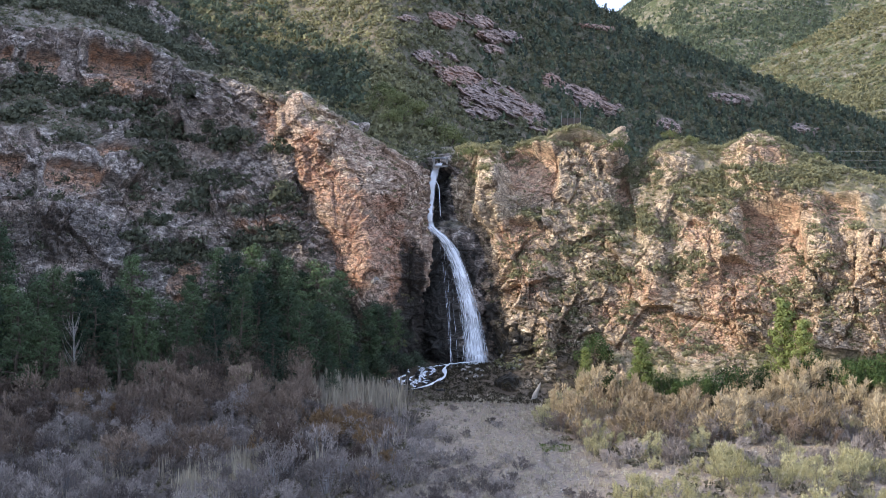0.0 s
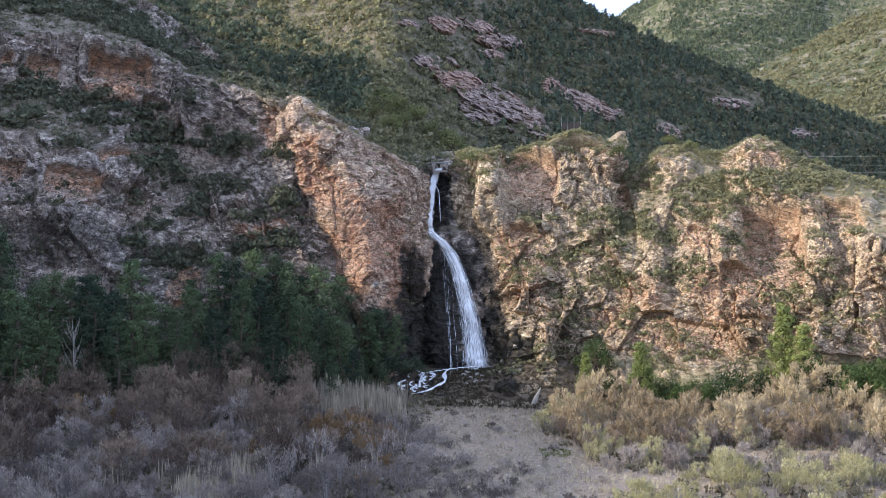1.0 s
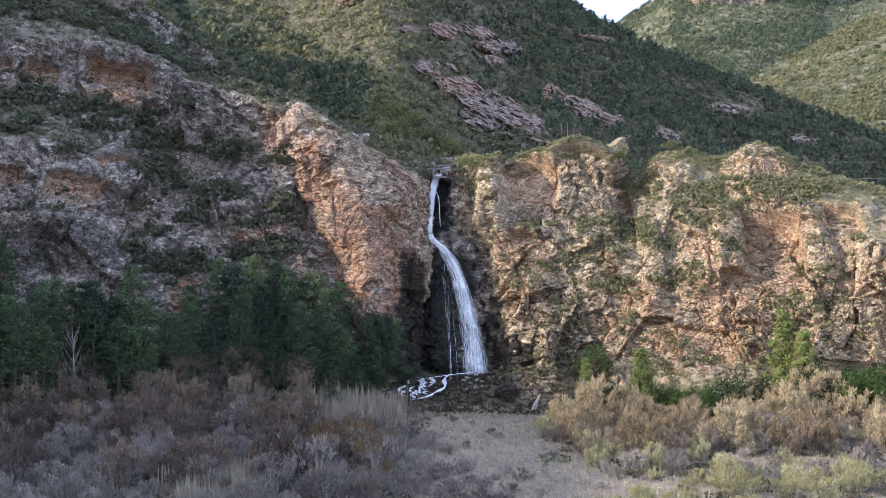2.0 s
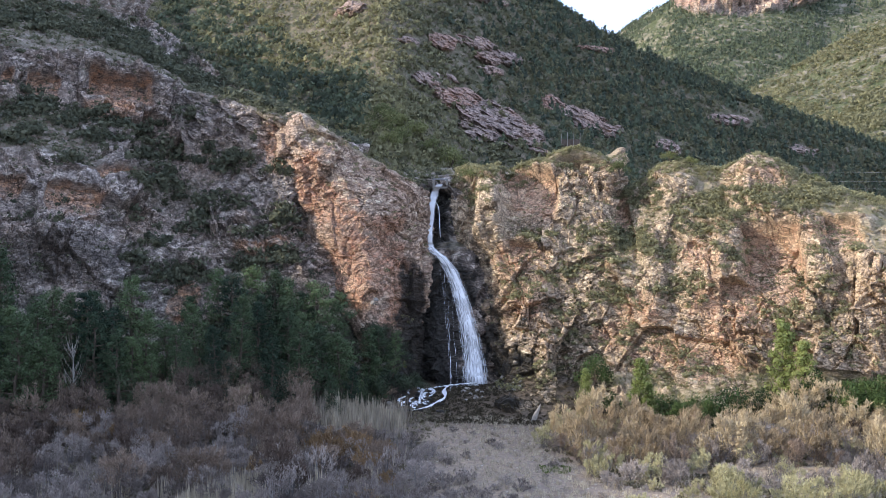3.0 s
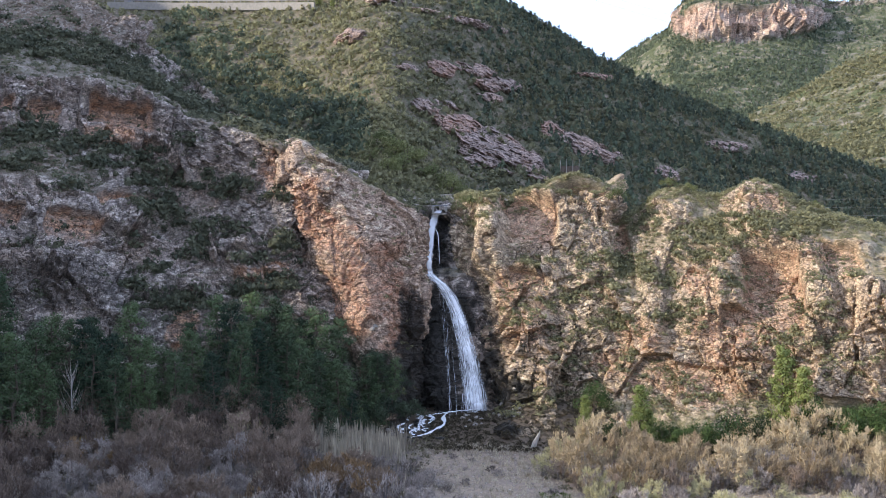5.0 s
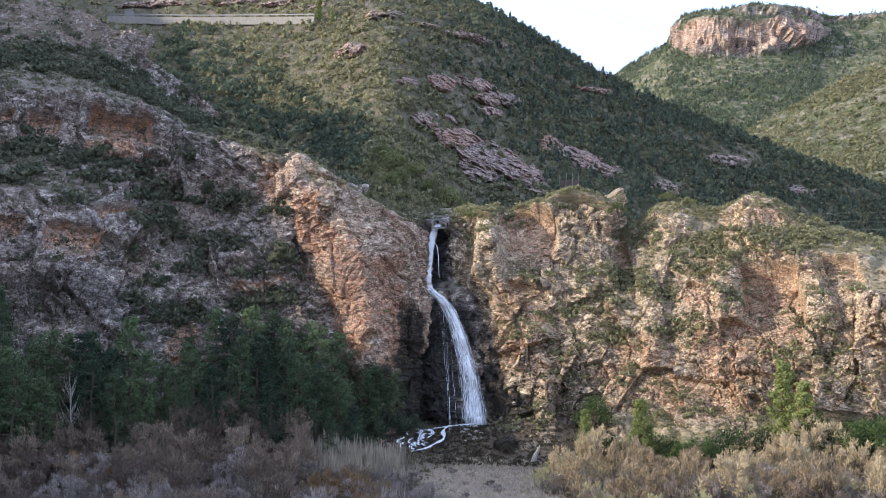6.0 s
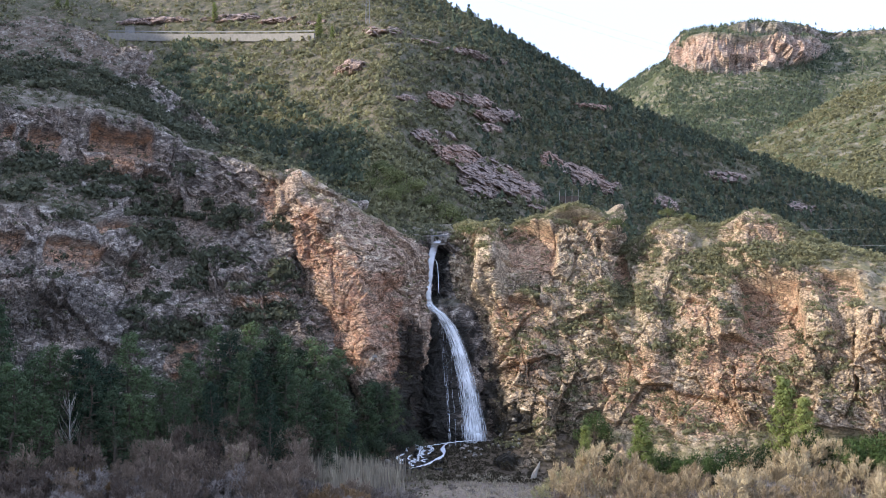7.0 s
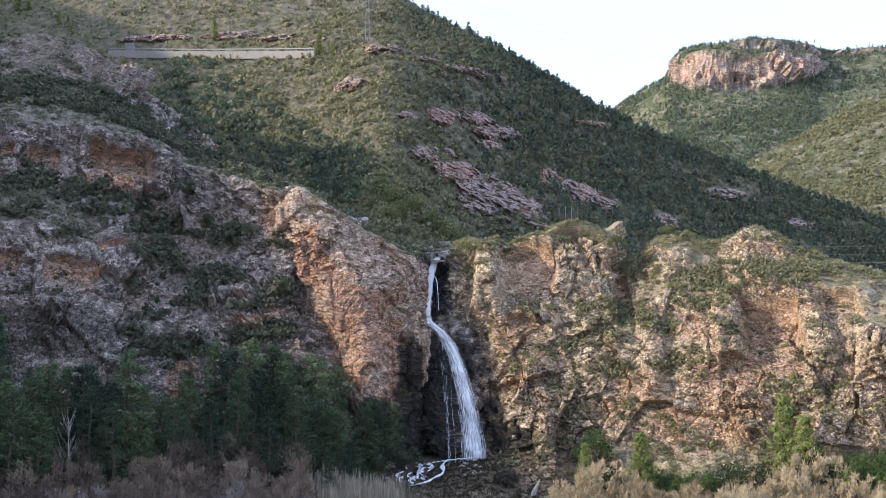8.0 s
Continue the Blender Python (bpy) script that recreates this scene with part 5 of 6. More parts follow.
set_out(olive_bush, spread(40, (14, 50), (108, 136), (0.35, 1.1), 2.6, g4, open_floor) + [(28.5, 126, 1.0), (41.5, 124, 1.1), (43.0, 128, 1.0), (17.0, 112, 0.7), (-44.4, 157, 1.0), (-25, 156, 1.1), (15.5, 158, 1.2), (18.0, 160, 1.0)] + spread(26, (11, 58), (136, 157), (0.5, 1.15), 3.6, g4, open_floor),
        "olive yellow brush bush on the dry floor", "bush", "olive brush bushes", g4)
rust_bush = [tamarisk("rust_bush", 450 + k, 3.4, 3.8, BROWN_WOOD, RUST_TIPS, 42, 34, 0.9) for k in range(3)]
set_out(rust_bush, [(-12.5, 137, 1.15), (-9.4, 139, 1.2), (-8.2, 134, 0.95), (-13.6, 141, 1.2), (-10.8, 143, 1.15), (-7.0, 141, 0.8), (-20.4, 131, 0.8), (-44.6, 148, 0.9), (-17.6, 147, 0.8), (-5.8, 128, 0.7), (-38.5, 144, 0.8), (-7.6, 119, 0.7)], "rust brown brush bush on the shaded floor", "bush", "rust brown bushes", g4)
thin_bush = [tamarisk("thin_bush", 460 + k, 3.2, 3.4, GREY_WOOD, GREY_TIPS, 34, 12, 1.2) for k in range(3)]
set_out(thin_bush, spread(44, (-52, -3), (110, 150), (0.6, 1.3), 3.2, g4, open_floor) + spread(26, (14, 56), (126, 150), (0.5, 1.1), 3.5, g4, open_floor), "thin bare grey bush with open twigs", "bush", "thin bare bushes", g4)
yellow_bush = [broad_bush("yellow_bush", 470, 2.6, 3.6, leaf_material("yellow_brown_leaves", (0.19, 0.13, 0.03), (0.27, 0.19, 0.05), tinted=False), 900, 0.1)]
set_out(yellow_bush, [(-43.2, 153, 1.0)], "yellow leafed bush below the dark grove", "bush", "", g4)
low_grey = [tamarisk("grey_bush", 440 + k, 1.3, 2.4, GREY_WOOD, GREY_TIPS, 30, 26, 0.7) for k in range(3)]
set_out(low_grey, spread(46, (-5, 14), (108, 133), (0.5, 1.1), 1.3, g4, lambda x, y: x < 3 + 6 * g4.uniform() or y < 116) + spread(34, (-4, 16), (112, 158), (0.3, 0.8), 2.2, g4, lambda x, y: True), "low grey dry bush on the bare floor", "bush", "low grey bushes", g4)

# dead stalks, undergrowth and stones
BANK_SCRUB = leaf_material("brown_undergrowth", (0.055, 0.045, 0.03), (0.15, 0.125, 0.075))
STRAW = leaf_material("straw", (0.25, 0.215, 0.175), (0.58, 0.50, 0.37), 0.9)
tufts = [tuft(500 + k, 13, 0.6) for k in range(6)]


def on_floor(n, xs, ys, keep, g):
    x, y = g.uniform(*xs, n), g.uniform(*ys, n)
    k = np.array([keep(a, b) for a, b in zip(x, y)])
    x, y = x[k], y[k]
    return np.stack([x, y, ground_height(x, y) - 0.03], axis=1)


at = on_floor(15000, (-58, 62), (106, 168), lambda x, y: abs(x) < 0.4 * y and g4.uniform() < (0.85 if clearing(x, y) else 0.55), g4)
scatter("dry_grass", tufts, at, g4.uniform(0.25, 0.85, len(at)), np.clip(0.2 + 0.5 * ramp(at[:, 0], -4, 8) + g4.normal(0, 0.2, len(at)), 0, 1), STRAW, "dry grass and dead stalks all over the valley floor", "grass")
reeds = [tuft(520 + k, 22, 0.16) for k in range(5)]
at = on_floor(1300, (-20, -5), (152, 168), lambda x, y: g4.uniform() < math.exp(-((x + 11) / 4.5) ** 2 - ((y - 161) / 5.5) ** 2) * (0.6 + 0.5 * math.sin(x * 2.3 + y * 0.9)), g4)
scatter("dead_reeds", reeds, at, 1.4 + 3.0 * g4.uniform(0, 1, len(at)) ** 1.5, g4.uniform(0.1, 0.8, len(at)), STRAW, "pale dead reeds beside the stream", "reeds")
at = np.concatenate([on_floor(70, (-26, -18), (117, 128), lambda x, y: True, g4), on_floor(60, (-22, -17), (134, 146), lambda x, y: True, g4), on_floor(60, (-52, -4), (110, 150), lambda x, y: True, g4)])
scatter("dead_stalks", reeds, at, g4.uniform(1.4, 3.2, len(at)), g4.uniform(0.35, 0.85, len(at)), STRAW, "pale dead stalks between the bushes", "reeds")
at = on_floor(3000, (-58, 62), (106, 172), lambda x, y: abs(x) < 0.4 * y and not clearing(x, y), g4)
scatter("low_undergrowth", small_bushes, at, g4.uniform(0.25, 0.8, len(at)), g4.uniform(0.0, 0.6, len(at)), DRY_SCRUB, "low dry undergrowth between the bushes", "undergrowth")
at = on_floor(2200, (-2, 24), (164, 182), lambda x, y: True, g4)
at[:, 2] = [surface(a, b) for a, b in at[:, :2]]
scatter("bank_undergrowth", small_bushes, at, g4.uniform(0.12, 0.42, len(at)), g4.uniform(0.0, 0.4, len(at)), BANK_SCRUB, "low brown undergrowth on the bank below the cliff", "undergrowth")

green = [clump(560 + k, 26, 4, 0.35, 0.2) for k in range(3)]
at = on_floor(70, (11.0, 14.2), (134.5, 139.5), lambda x, y: True, g4)
scatter("green_grass", green, at, g4.uniform(0.25, 0.5, len(at)), g4.uniform(0.2, 0.8, len(at)), leaf_material("green_grass", (0.09, 0.12, 0.03), (0.16, 0.20, 0.06)), "patch of fresh green grass on the dry floor", "grass")
pebble = np.random.default_rng(9)
lump = unit(np.array([(x, y, z) for x in (-1, 1) for y in (-1, 1) for z in (-1, 1)], float))
sides = np.array([(0, 1, 3), (0, 3, 2), (4, 6, 7), (4, 7, 5), (0, 4, 5), (0, 5, 1), (2, 3, 7), (2, 7, 6), (0, 2, 6), (0, 6, 4), (1, 5, 7), (1, 7, 3)])
pebbles = [(lump * pebble.uniform(0.6, 1.3, lump.shape) * (1.2, 1, 0.6), sides) for _ in range(6)]
at = on_floor(2600, (-8, 50), (108, 168), lambda x, y: clearing(x, y) and abs(x) < 0.4 * y, g4)
scatter("loose_stones", pebbles, at + (0, 0, 0.03), g4.uniform(0.05, 0.2, len(at)) ** 1.0, g4.uniform(0.1, 0.9, len(at)), leaf_material("loose_stone", (0.20, 0.175, 0.15), (0.46, 0.42, 0.36), 0.9, through_light=0), "loose pale stones on the dry valley floor", "stones")
at = np.concatenate([sow(LG, LN, LS, 5200, lambda p, n, s: 1.02 - scree(p), (4, 6.3), 17), sow(LG, LN, LS, 900, lambda p, n, s: s, (2, 4), 18)])
scatter("scree_rubble", pebbles, at, 0.1 + 0.35 * g4.uniform(0, 1, len(at)) ** 2.5, g4.uniform(0.0, 0.6, len(at)), leaf_material("scree_stone", (0.19, 0.145, 0.115), (0.40, 0.32, 0.26), 0.9, through_light=0), "loose brown grey scree below the hill road", "stones")


# ---- the waterfall ----
def water_material():
    """White falling water: strands of foam with gaps between them."""
    m, nt, bsdf = material("falling_water")
    across, along = attr(nt, "across"), attr(nt, "along")
    xyz = nt.nodes.new("ShaderNodeCombineXYZ")
    nt.links.new(across, xyz.inputs[0])
    nt.links.new(along, xyz.inputs[1])
    mp = nt.nodes.new("ShaderNodeMapping")
    mp.inputs["Scale"].default_value = (9, 0.45, 1)
    nt.links.new(xyz.outputs[0], mp.inputs["Vector"])
    nd = node(nt, "ShaderNodeTexNoise", Scale=1.0, Detail=6.0, Roughness=0.65)
    nt.links.new(mp.outputs[0], nd.inputs["Vector"])
    bsdf.inputs["Base Color"].default_value = (0.76, 0.775, 0.79, 1)
    bsdf.inputs["Roughness"].default_value = 0.45
    gap = stops(nt, math_node(nt, "ADD", nd.outputs["Fac"], math_node(nt, "MULTIPLY", attr(nt, "body"), 0.42)), (0.5, (0.04, 0.04, 0.04)), (0.72, (1, 1, 1)))
    clear = nt.nodes.new("ShaderNodeBsdfTransparent")
    both = nt.nodes.new("ShaderNodeMixShader")
    nt.links.new(gap, both.inputs[0])
    nt.links.new(clear.outputs[0], both.inputs[1])
    nt.links.new(bsdf.outputs[0], both.inputs[2])
    nt.links.new(both.outputs[0], nt.nodes["Material Output"].inputs["Surface"])
    return m


WATER = water_material()
WALL = np.concatenate([GG.reshape(-1, 3), RG[:, : RG.shape[1] // 6].reshape(-1, 3)])


def before_wall(x, z, reach=0.6):
    near = WALL[(np.abs(WALL[:, 0] - x) < reach) & (np.abs(WALL[:, 2] - z) < reach)]
    return float(near[:, 1].min()) if len(near) else 190.0


def ribbon(line, widths, body=1.0, cols=9, seed=0, puff=0.12):
    """A sheet of water along a line, bulging a little, with its place across and along it."""
    g = np.random.default_rng(seed)
    line, widths = np.array(line, float), np.array(widths, float)
    n = len(line)
    u = np.linspace(-0.5, 0.5, cols)
    v = line[:, None, :] + np.array([1.0, 0, 0]) * (u[None, :, None] * widths[:, None, None])
    v[..., 1] -= puff * (1 - (2 * u[None]) ** 2) * np.minimum(widths[:, None], 2) + g.normal(0, 0.02, (n, cols))
    along = np.concatenate([[0], np.cumsum(np.linalg.norm(np.diff(line, axis=0), axis=1))])
    edge = 1 - np.abs(2 * u) ** 2.2
    return v.reshape(-1, 3), grid_faces(n, cols), [("across", (u[None] * widths[:, None]).ravel() + seed * 3.7), ("along", np.repeat(along, cols)), ("body", (edge[None] * body * np.ones((n, 1))).ravel())]


def fall_line(points, n, clear=0.25):
    """A smooth line through (x, z, width), lying just before the rock."""
    p = resample([(x, z, w) for x, z, w in points], n)
    y = np.array([before_wall(x, z) for x, z, _ in p])
    for _ in range(6):
        y = np.minimum(y, np.convolve(np.pad(y, 1, mode="edge"), [0.3, 0.4, 0.3], mode="valid"))
    return np.stack([p[:, 0], y - clear, p[:, 1]], axis=1), p[:, 2]


waterfall = base("waterfall", 5.3, 184, 2.2)
tagged(waterfall, "white waterfall plunging over dark wet rock in two leaps", "waterfall")
upper = [(-0.5, 32.3, 1.2), (-1.1, 31.4, 1.35), (-1.6, 29.5, 1.2), (-1.9, 26.5, 1.05), (-2.0, 23.6, 0.95), (-1.7, 22.2, 1.1)]
lower = [(-1.9, 22.7, 0.9), (-1.2, 22.0, 1.2), (0.1, 20.9, 1.6), (1.4, 18.9, 1.8), (2.6, 15.9, 2.0), (3.7, 11.7, 2.3), (4.6, 6.8, 2.9), (5.1, 2.4, 3.7), (5.2, 1.6, 4.2)]


def water_part(name, line, widths, body, seed, parent=waterfall, cols=9):
    v, f, at = ribbon(line, widths, body, cols, seed)
    ob = part(name, mesh_from(name, v - np.array(parent.location), f, at, smooth=True), WATER, parent)
    return ob


for name, points, n, body, cl in (("upper_leap", upper, 60, 0.85, 0.3), ("lower_leap", [(x - 0.1, z, min(w * 1.2, 2.6 + 0.35 * w)) for x, z, w in lower], 110, 0.36, 0.3)):
    line, wid = fall_line(points, n, cl)
    water_part(name, line, wid, body, 1 if n == 60 else 2)
line, wid = fall_line([(x + 0.25, z, w * 0.5) for x, z, w in lower], 110, 0.5)
water_part("lower_leap_core", line, wid, 0.62, 3)
g5 = np.random.default_rng(55)
for k in range(8):
    u = g5.uniform(0.25, 0.82)
    start = resample(lower, 100)[int(u * 99)]
    x, z = start[0] - start[2] * g5.uniform(0.1, 0.5), start[1]
    end = np.interp(u, [0.1, 0.8], [0.4, 4.4]) + g5.normal(0, 0.6)
    steps = max(int(z / 0.8), 6)
    s = np.linspace(0, 1, steps)
    xs = x + (end - x) * s ** 1.3 + np.cumsum(g5.normal(0, 0.05, steps))
    centre = resample(lower, 100)
    xs = np.minimum(xs, np.interp(-(z + (1.9 - z) * s), -centre[:, 1], centre[:, 0]) + 0.2)
    line, wid = fall_line([(a, b, c) for a, b, c in zip(xs, z + (1.9 - z) * s, 0.04 + 0.06 * g5.uniform() * np.sin(s * 3.0) + 0.03 * g5.uniform(0, 1, steps))], steps * 2, 0.12)
    water_part("strand", line, wid, 0.13, 10 + k, cols=3)
# thin side jet beside the upper leap
line, wid = fall_line([(-1.2, 29.6, 0.12), (-0.7, 28.6, 0.16), (-0.5, 26.5, 0.14), (-0.4, 24.0, 0.1)], 30, 0.3)
water_part("strand", line, wid, 1.0, 40, cols=3)


# ---- the foot of the fall: pool, boulders and rills ----
def plain(name, colour, rough=0.8, scale=3.0, change=0.35, bump=0.4):
    m, nt, bsdf = material(name)
    f = noise_node(nt, scale, 7, 0.7)
    finish(nt, bsdf, stops(nt, f, (0.3, tuple(c * (1 - change) for c in colour)), (0.7, tuple(min(c * (1 + change), 1) for c in colour))), rough, f, bump, 0.04)
    return m


WET_STONE = plain("wet_stone", (0.035, 0.032, 0.03), 0.3)
STONE = plain("dry_stone", (0.30, 0.27, 0.235), 0.9)
CONCRETE = plain("concrete", (0.27, 0.25, 0.22), 0.85, 1.2, 0.2)
STEEL = plain("grey_steel", (0.22, 0.22, 0.22), 0.5, 8, 0.2, 0.1)


def boulder_mesh(seed, flat=0.7):
    bm = bmesh.new()
    bmesh.ops.create_icosphere(bm, subdivisions=2, radius=1)
    g = np.random.default_rng(seed)
    cut = unit(g.normal(0, 1, (9, 3)))
    depth = g.uniform(0.55, 0.9, 9)
    for v in bm.verts:
        c = np.array(v.co)
        for d, h in zip(cut, depth):
            over = c @ d - h
            if over > 0:
                c = c - d * over * 0.92
        v.co = c * (1, 1, flat) * (1 + 0.05 * g.normal())
    me = bpy.data.meshes.new("boulder")
    bm.to_mesh(me)
    bm.free()
    return me


stones = [boulder_mesh(600 + k) for k in range(6)]
for me in stones:
    me.materials.append(WET_STONE)
dry_stones = [boulder_mesh(620 + k) for k in range(5)]
for me in dry_stones:
    me.materials.append(STONE)


def put_boulders(meshes, spots, label, group, g):
    for k, (x, y, s) in enumerate(spots):
        ob = new("boulder", meshes[k % len(meshes)])
        ob.matrix_basis = Matrix.LocRotScale((x, y, surface(x, y) + 0.1 * s), Euler((g.uniform(-0.3, 0.3), g.uniform(-0.3, 0.3), g.uniform(0, 6.28))), (s * g.uniform(0.8, 1.3), s, s * g.uniform(0.8, 1.2)))
        tagged(ob, label, "rock", group)


put_boulders(stones, [(g5.uniform(-7.0, 0.5), g5.uniform(169.5, 180.5), g5.uniform(0.22, 0.6)) for _ in range(55)], "wet black boulder in the stream", "boulders of the stream", g5)
put_boulders(dry_stones, [(g5.uniform(-11, -6.5), g5.uniform(169, 180), g5.uniform(0.2, 0.6)) for _ in range(26)] + [(g5.uniform(3, 12), g5.uniform(174, 181), g5.uniform(0.2, 0.55)) for _ in range(24)], "pale grey boulder beside the stream", "boulders beside the stream", g5)

stream = base("stream", -3.0, 174, 0.5)
tagged(stream, "white rills of water between dark boulders below the fall", "stream")


def rill(points, width, seed, body=1.0):
    p = resample([(x, y, 0) for x, y in points], 40)
    z = np.array([surface(x, y) for x, y in p[:, :2]])
    z = np.convolve(np.pad(z, 2, mode="edge"), np.ones(5) / 5, mode="valid") + 0.5
    t = np.gradient(p, axis=0)
    side = unit(np.stack([-t[:, 1], t[:, 0], t[:, 0] * 0], axis=1))
    u = np.linspace(-0.5, 0.5, 7)
    line = np.stack([p[:, 0], p[:, 1], z], axis=1)
    wv = width * 0.85 * (0.75 + 0.35 * np.sin(np.arange(40) * 0.6 + seed))
    v = line[:, None] + side[:, None] * (u[None, :, None] * wv[:, None, None])
    v[..., 2] += g5.normal(0, 0.05, v.shape[:2])
    along = np.arange(40) * 0.2
    at = [("across", (u[None] * wv[:, None]).ravel() + seed), ("along", np.repeat(along, 7)), ("body", ((1 - np.abs(2 * u) ** 2)[None] * (body + 0.25) * np.ones((40, 1))).ravel())]
    part("rill", mesh_from("rill", v.reshape(-1, 3) - np.array(stream.location), grid_faces(40, 7), at, smooth=True), WATER, stream)


rill([(5.4, 181.9), (4.0, 181.9), (2.2, 181.7), (0.8, 181.2), (-0.8, 180.4)], 0.9, 1, 1.0)
rill([(0.8, 181.2), (0.2, 178.5), (0.3, 175.5), (-0.9, 173.0), (-2.2, 171.2), (-4.4, 170.0)], 0.9, 2, 0.7)
rill([(-1.6, 179.6), (-1.2, 177.6), (-2.0, 175.6)], 0.4, 7, 0.6)
rill([(-4.2, 175.2), (-4.7, 173.8), (-3.6, 172.0)], 0.45, 8, 0.6)
rill([(-0.8, 180.4), (-2.6, 178.6), (-3.2, 176.0), (-2.6, 174.0)], 0.6, 3, 0.6)
rill([(-5.3, 175.4), (-6.2, 174.2), (-5.9, 172.8)], 0.75, 4, 0.7)


for k in range(9):
    x, y = g5.uniform(-6.3, -0.6), g5.uniform(171.2, 178.6)
    bend, reach = g5.uniform(-0.8, 0.8), g5.uniform(0.6, 1.5)
    rill([(x, y + reach), (x + bend, y), (x + bend * 0.3, y - reach)], g5.uniform(0.5, 1.1), 20 + k, 0.45)


# ---- built things ----
def box(sx, sy, sz, bevel=0.02, at=(0, 0, 0)):
    bm = bmesh.new()
    bmesh.ops.create_cube(bm, size=1)
    for v in bm.verts:
        v.co = (v.co.x * sx + at[0], v.co.y * sy + at[1], v.co.z * sz + at[2])
    if bevel:
        bmesh.ops.bevel(bm, geom=bm.edges[:], offset=bevel, segments=1, affect="EDGES")
    me = bpy.data.meshes.new("box")
    bm.to_mesh(me)
    bm.free()
    return me


def tube_mesh(points, radius, sides=8):
    return mesh_from("tube", *tube(points, [radius] * len(points) if np.isscalar(radius) else radius, sides), smooth=True)


# spillway at the lip of the fall
spill = base("spillway", -0.4, 197.6, 32.2)
tagged(spill, "small concrete spillway with dark lintel above the fall", "spillway")
part("side_wall", box(0.35, 2.5, 1.3, 0.04, (-1.05, 0, 0.1)), CONCRETE, spill)
part("side_wall", box(0.35, 2.5, 1.3, 0.04, (1.05, 0, 0.1)), CONCRETE, spill)
part("lintel", box(2.5, 0.4, 0.22, 0.03, (0, -0.6, 0.88)), STEEL, spill, "dark steel lintel")
part("sill", box(1.8, 2.4, 0.3, 0.03, (0, 0, -0.45)), CONCRETE, spill)

# leaning pale stump on the bank
stump = base("dead_stump", 12.3, 167, surface(12.3, 167))
tagged(stump, "pale leaning dead tree stump on the bank", "stump")
part("trunk", tube_mesh([(0, 0, -0.3), (0.3, 0, 0.8), (0.75, 0, 1.7), (1.0, 0, 2.4)], [0.42, 0.34, 0.2, 0.04], 9), PALE_WOOD, stump)

# bare tree in the shade
def bare_tree(x, y, h, seed):
    g = np.random.default_rng(seed)
    root = base("bare_tree", x, y, surface(x, y) - 0.2)
    part("trunk", tube_mesh([(0, 0, 0), (0.05, 0, h * 0.4), (0.1, 0.05, h * 0.75), (0.05, 0, h)], [0.13, 0.1, 0.06, 0.015], 6), PALE_WOOD, root)
    limbs = []
    for k in range(26):
        z = h * g.uniform(0.25, 0.92)
        a, l = g.uniform(0, 6.28), h * g.uniform(0.12, 0.3)
        limbs.append(tube([(0.05, 0, z), (0.05 + l * 0.4 * np.cos(a), l * 0.4 * np.sin(a), z + l * 0.6), (0.05 + l * 0.6 * np.cos(a), l * 0.6 * np.sin(a), z + l * 1.2)], [0.04, 0.028, 0.01], 4))
    part("branchwork", mesh_from("branchwork", *join(limbs)), PALE_WOOD, root)
    return tagged(root, "bare pale leafless tree among the brown bushes", "tree")


bare_tree(-46.8, 155.5, 9.0, 1)
bare_tree(-24.5, 133, 4.2, 2)

# road on its bench: retaining wall of panels, guard rail, hut
edge = resample(HILL_ROAD_EDGE, 400)
edge = edge[(edge[:, 0] > -104) & (edge[:, 0] < -33)]
run = np.concatenate([[0], np.cumsum(np.linalg.norm(np.diff(edge, axis=0), axis=1))])
wall = base("retaining_wall", *edge[0])
tagged(wall, "long pale concrete retaining wall of the hill road", "wall", kind="structure")
rail = base("guard_rail", *edge[0])
tagged(rail, "dark steel guard rail along the hill road", "rail")
panel_me = box(5.02, 0.5, 2.2, 0.03)
panel_me.materials.append(CONCRETE)
for k in range(int(run[-1] / 5)):
    a = np.array([np.interp(k * 5 + 2.5, run, edge[:, c]) for c in range(3)]) - edge[0]
    b = np.array([np.interp(k * 5 + 3.5, run, edge[:, c]) for c in range(3)]) - edge[0]
    turn, rise = math.atan2(b[1] - a[1], b[0] - a[0]), math.atan2(b[2] - a[2], math.hypot(b[0] - a[0], b[1] - a[1]))
    ob = new("panel", panel_me)
    ob.parent = wall
    ob.matrix_basis = Matrix.LocRotScale((a[0], a[1] - 0.9, a[2] + 0.5), Euler((0, -rise, turn)), None)
    part("rail_beam", box(5.04, 0.12, 0.3, 0.02), STEEL, rail).matrix_basis = Matrix.LocRotScale((a[0], a[1] - 0.7, a[2] + 2.3), Euler((0, -rise, turn)), None)
    part("rail_post", box(0.16, 0.16, 0.9, 0.02), STEEL, rail).matrix_basis = Matrix.LocRotScale((a[0], a[1] - 0.55, a[2] + 2.2), Euler((0, 0, turn)), None)

hut = base("roadside_hut", -97.0, 385.5, 97.0)
tagged(hut, "small pale concrete hut beside the hill road", "hut")
part("wall", box(2.6, 2.2, 3.2, 0.05, (0, 0, 1.4)), CONCRETE, hut)
part("roof", box(3.0, 2.6, 0.25, 0.05, (0, 0, 3.12)), CONCRETE, hut)
part("door", box(0.9, 0.06, 2.0, 0.02, (0.3, -1.12, 1.0)), STEEL, hut, "grey steel door")
part("handle", tube_mesh([(0.0, -1.2, 1.0), (0.0, -1.2, 1.15)], 0.02, 6), CONCRETE, bpy.data.objects["door"])

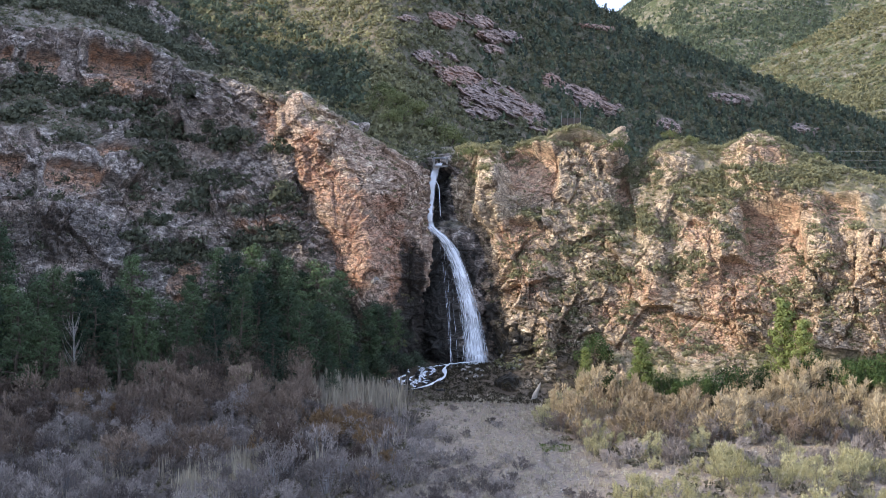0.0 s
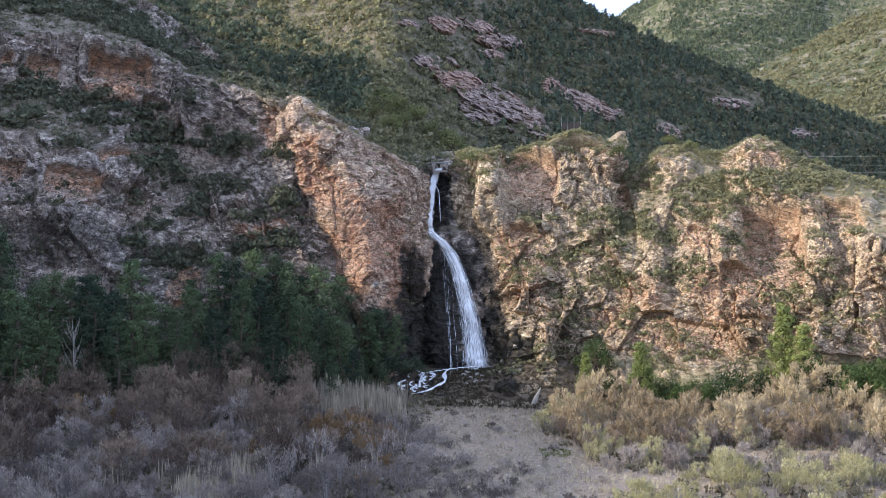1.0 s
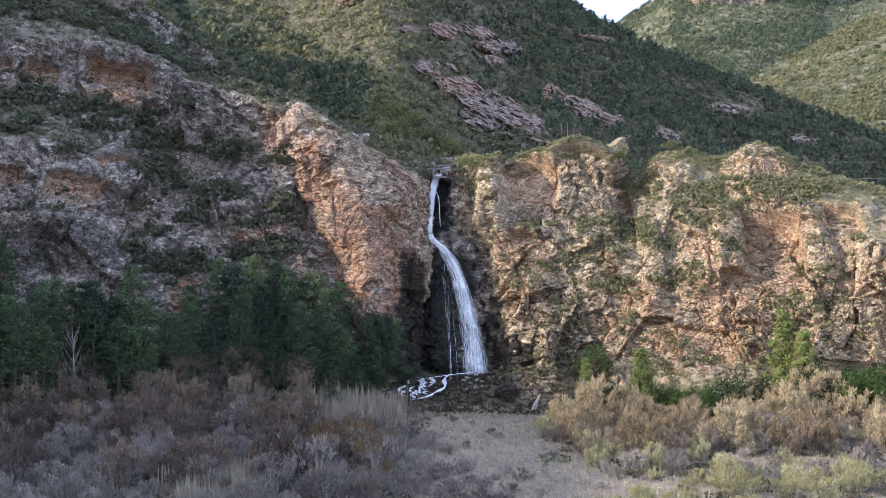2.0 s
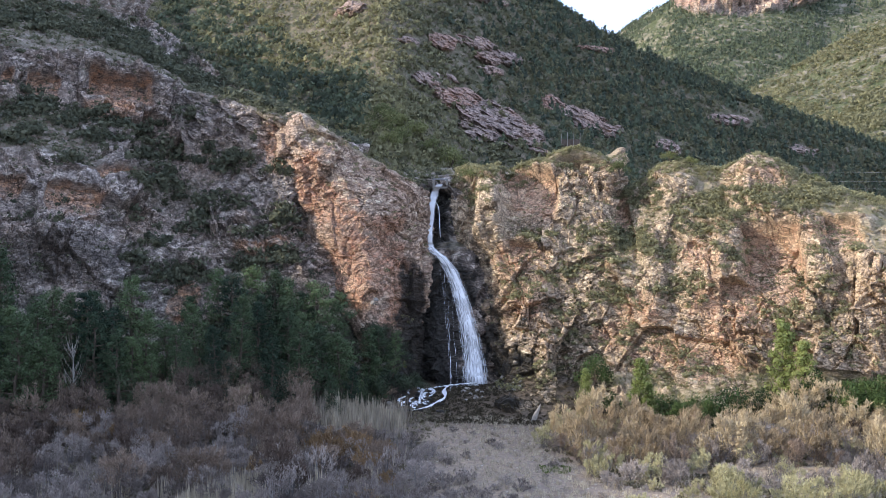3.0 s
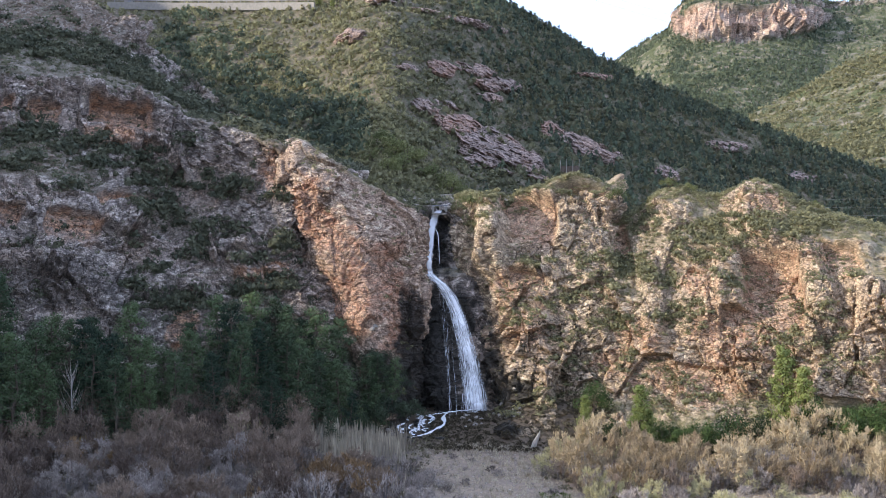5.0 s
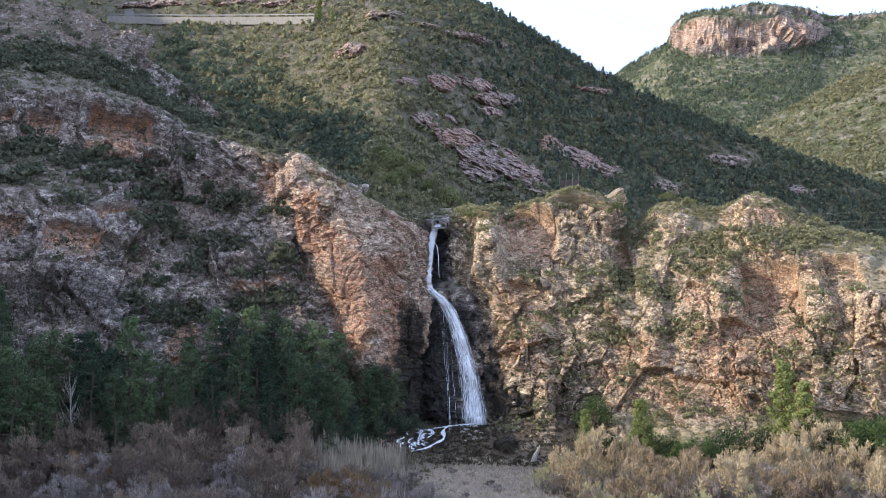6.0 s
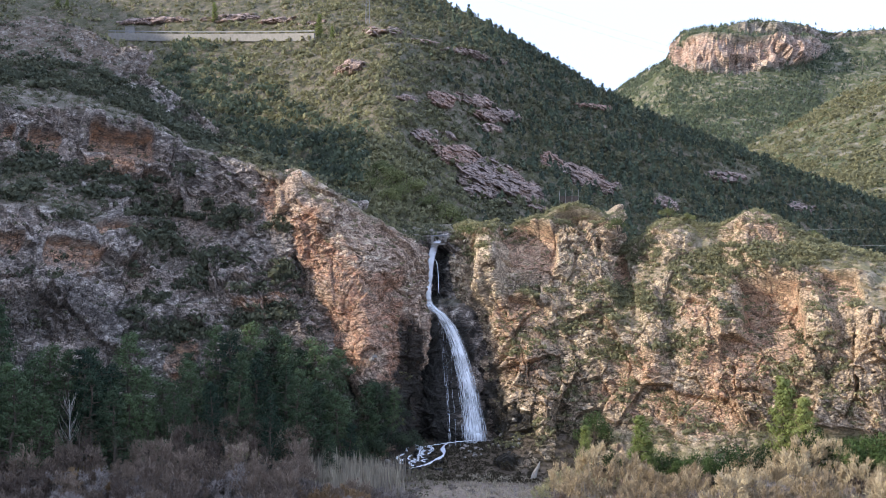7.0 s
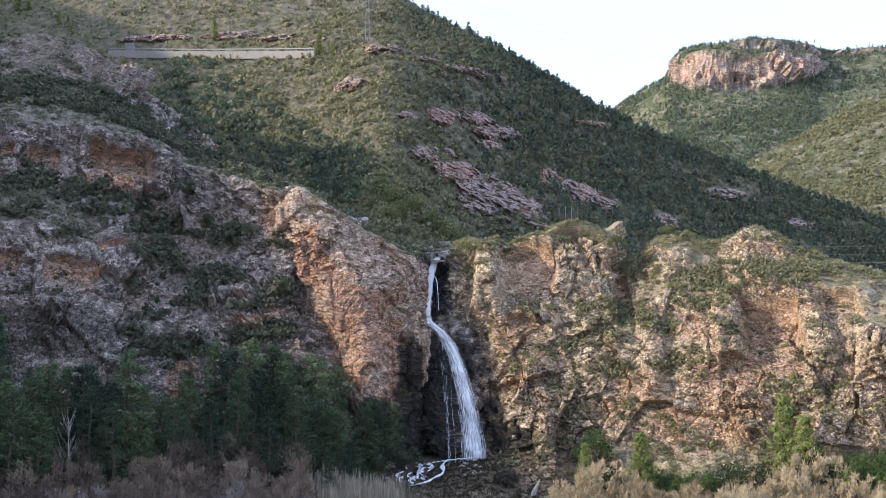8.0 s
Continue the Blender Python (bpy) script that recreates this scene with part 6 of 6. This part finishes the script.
# rock-fall fence on the hillside
fence = base("rockfall_fence", 27.6, 290.5, 42.4)
tagged(fence, "rock-fall fence with steel posts on the hillside", "fence")
for k in range(4):
    part("post", tube_mesh([(k * 1.5, k * 0.3, -3), (k * 1.5 + 0.15, k * 0.3, 2.6 - 0.35 * (k == 0))], 0.06, 6), PALE_WOOD, fence)
part("net", box(4.4, 0.04, 1.6, 0, (2.3, 0.6, 0.2)), BARK, fence, "dark wire net")

# mast and cables over the hillside
mast = base("power_mast", -21.0, 352, 92)
tagged(mast, "thin dark lattice power mast on the hillside", "mast")
for dx, dy in ((-0.7, -0.7), (0.7, -0.7), (0.7, 0.7), (-0.7, 0.7)):
    part("leg", tube_mesh([(dx, dy, -6), (dx * 0.3, dy * 0.3, 24)], 0.09, 5), STEEL, mast)
for k in range(9):
    z = k * 2.6
    s = 0.7 * (1 - (z + 6) / 30 * 0.7)
    part("brace", tube_mesh([(-s, -s, z), (s * 0.93, -s * 0.93, z + 2.2)], 0.05, 4), STEEL, mast)
arm = part("crossarm", tube_mesh([(-3, 0, 21), (3, 0, 21)], 0.1, 5), STEEL, mast)
for dx in (-2.8, 0.0, 2.8):
    part("insulator", tube_mesh([(dx, 0, 21), (dx, 0, 21.5)], 0.08, 6), CONCRETE, arm)
for a, b in (((-18.5, 352, 113), (160, 250, 40)), ((-21, 352, 116), (160, 252, 42)), ((62.0, 210, 34.3), (110, 160, 36.5)), ((62.0, 210, 32.9), (110, 160, 34.8)), ((62.0, 210, 31.7), (110, 160, 33.5))):
    a, b = np.array(a), np.array(b)
    ts = np.linspace(0, 1, 24)[:, None]
    line = a + (b - a) * ts - np.array([0, 0, 1.0]) * 4 * ts * (1 - ts) * np.linalg.norm(b - a) * 0.012
    ob = new("cable", tube_mesh(line, 0.016, 3))
    ob.data.materials.append(STEEL)
    tagged(ob, "thin dark overhead power cable across the hillside", "cable", "overhead cables")

# low trees in the saddle behind the buttress and single bushes on the cliffs
CROWN = np.concatenate([g_.reshape(-1, 3) for g_ in (BG, GG, RG, HG, LG)])


def upon(x, y, reach=0.7):
    near = CROWN[(np.abs(CROWN[:, 0] - x) < reach) & (np.abs(CROWN[:, 1] - y) < reach)]
    return float(near[:, 2].max()) if len(near) else 30.0


saddle = [broad_bush("saddle_bush", 700 + k, 3.2, 4.2, SADDLE_LEAVES, 1100, 0.12) for k in range(3)]
spots = [(-9.3, 242, 1.3), (-11.5, 244, 1.4), (-6.6, 241, 1.4), (-4.8, 243, 1.3), (-8.0, 235, 1.2), (-13.0, 240, 1.1), (-2.6, 238, 1.2), (1.4, 237, 1.4), (3.0, 239, 1.1), (-20.0, 246, 1.1), (-9.8, 233, 1.1), (0.0, 240, 1.2),
         (8, 207, 0.5), (12, 204, 0.5), (35.5, 193, 0.6), (38.5, 192, 0.55), (27.0, 189, 0.8), (61, 200, 0.6), (4.4, 191, 0.75)]
for k, (x, y, s) in enumerate(spots):
    m = Matrix.LocRotScale((x, y, upon(x, y) - 0.25), Euler((0, 0, k * 1.7)), (s, s, s))
    ob = saddle[k]if k < 3 else copy_thing(saddle[k % 3], m @ Matrix.Diagonal((*(1 / c for c in saddle[k % 3].scale), 1)))
    if k < 3:
        ob.matrix_basis = m
    tagged(ob, "light green leafy bush growing on the rock", "bush", "bushes on the rocks")

# young pines above the hill road
for k, (x, y, size) in enumerate(((-147.2, 428.4, 1.1), (-143.0, 428.0, 0.75), (-128.0, 413.0, 0.6), (-125.0, 413.0, 0.5), (-70.5, 384.0, 0.75), (-35.0, 352.0, 0.8), (-31.0, 349.0, 0.55))):
    tagged(copy_thing(young[k % 3], Matrix.LocRotScale((x, y, upon(x, y, 1.5) - 0.4), Euler((0, 0, k * 2.1)), [size / c for c in young[k % 3].scale])), "light green young pine beside the hill road", "tree", "pines of the hill road")
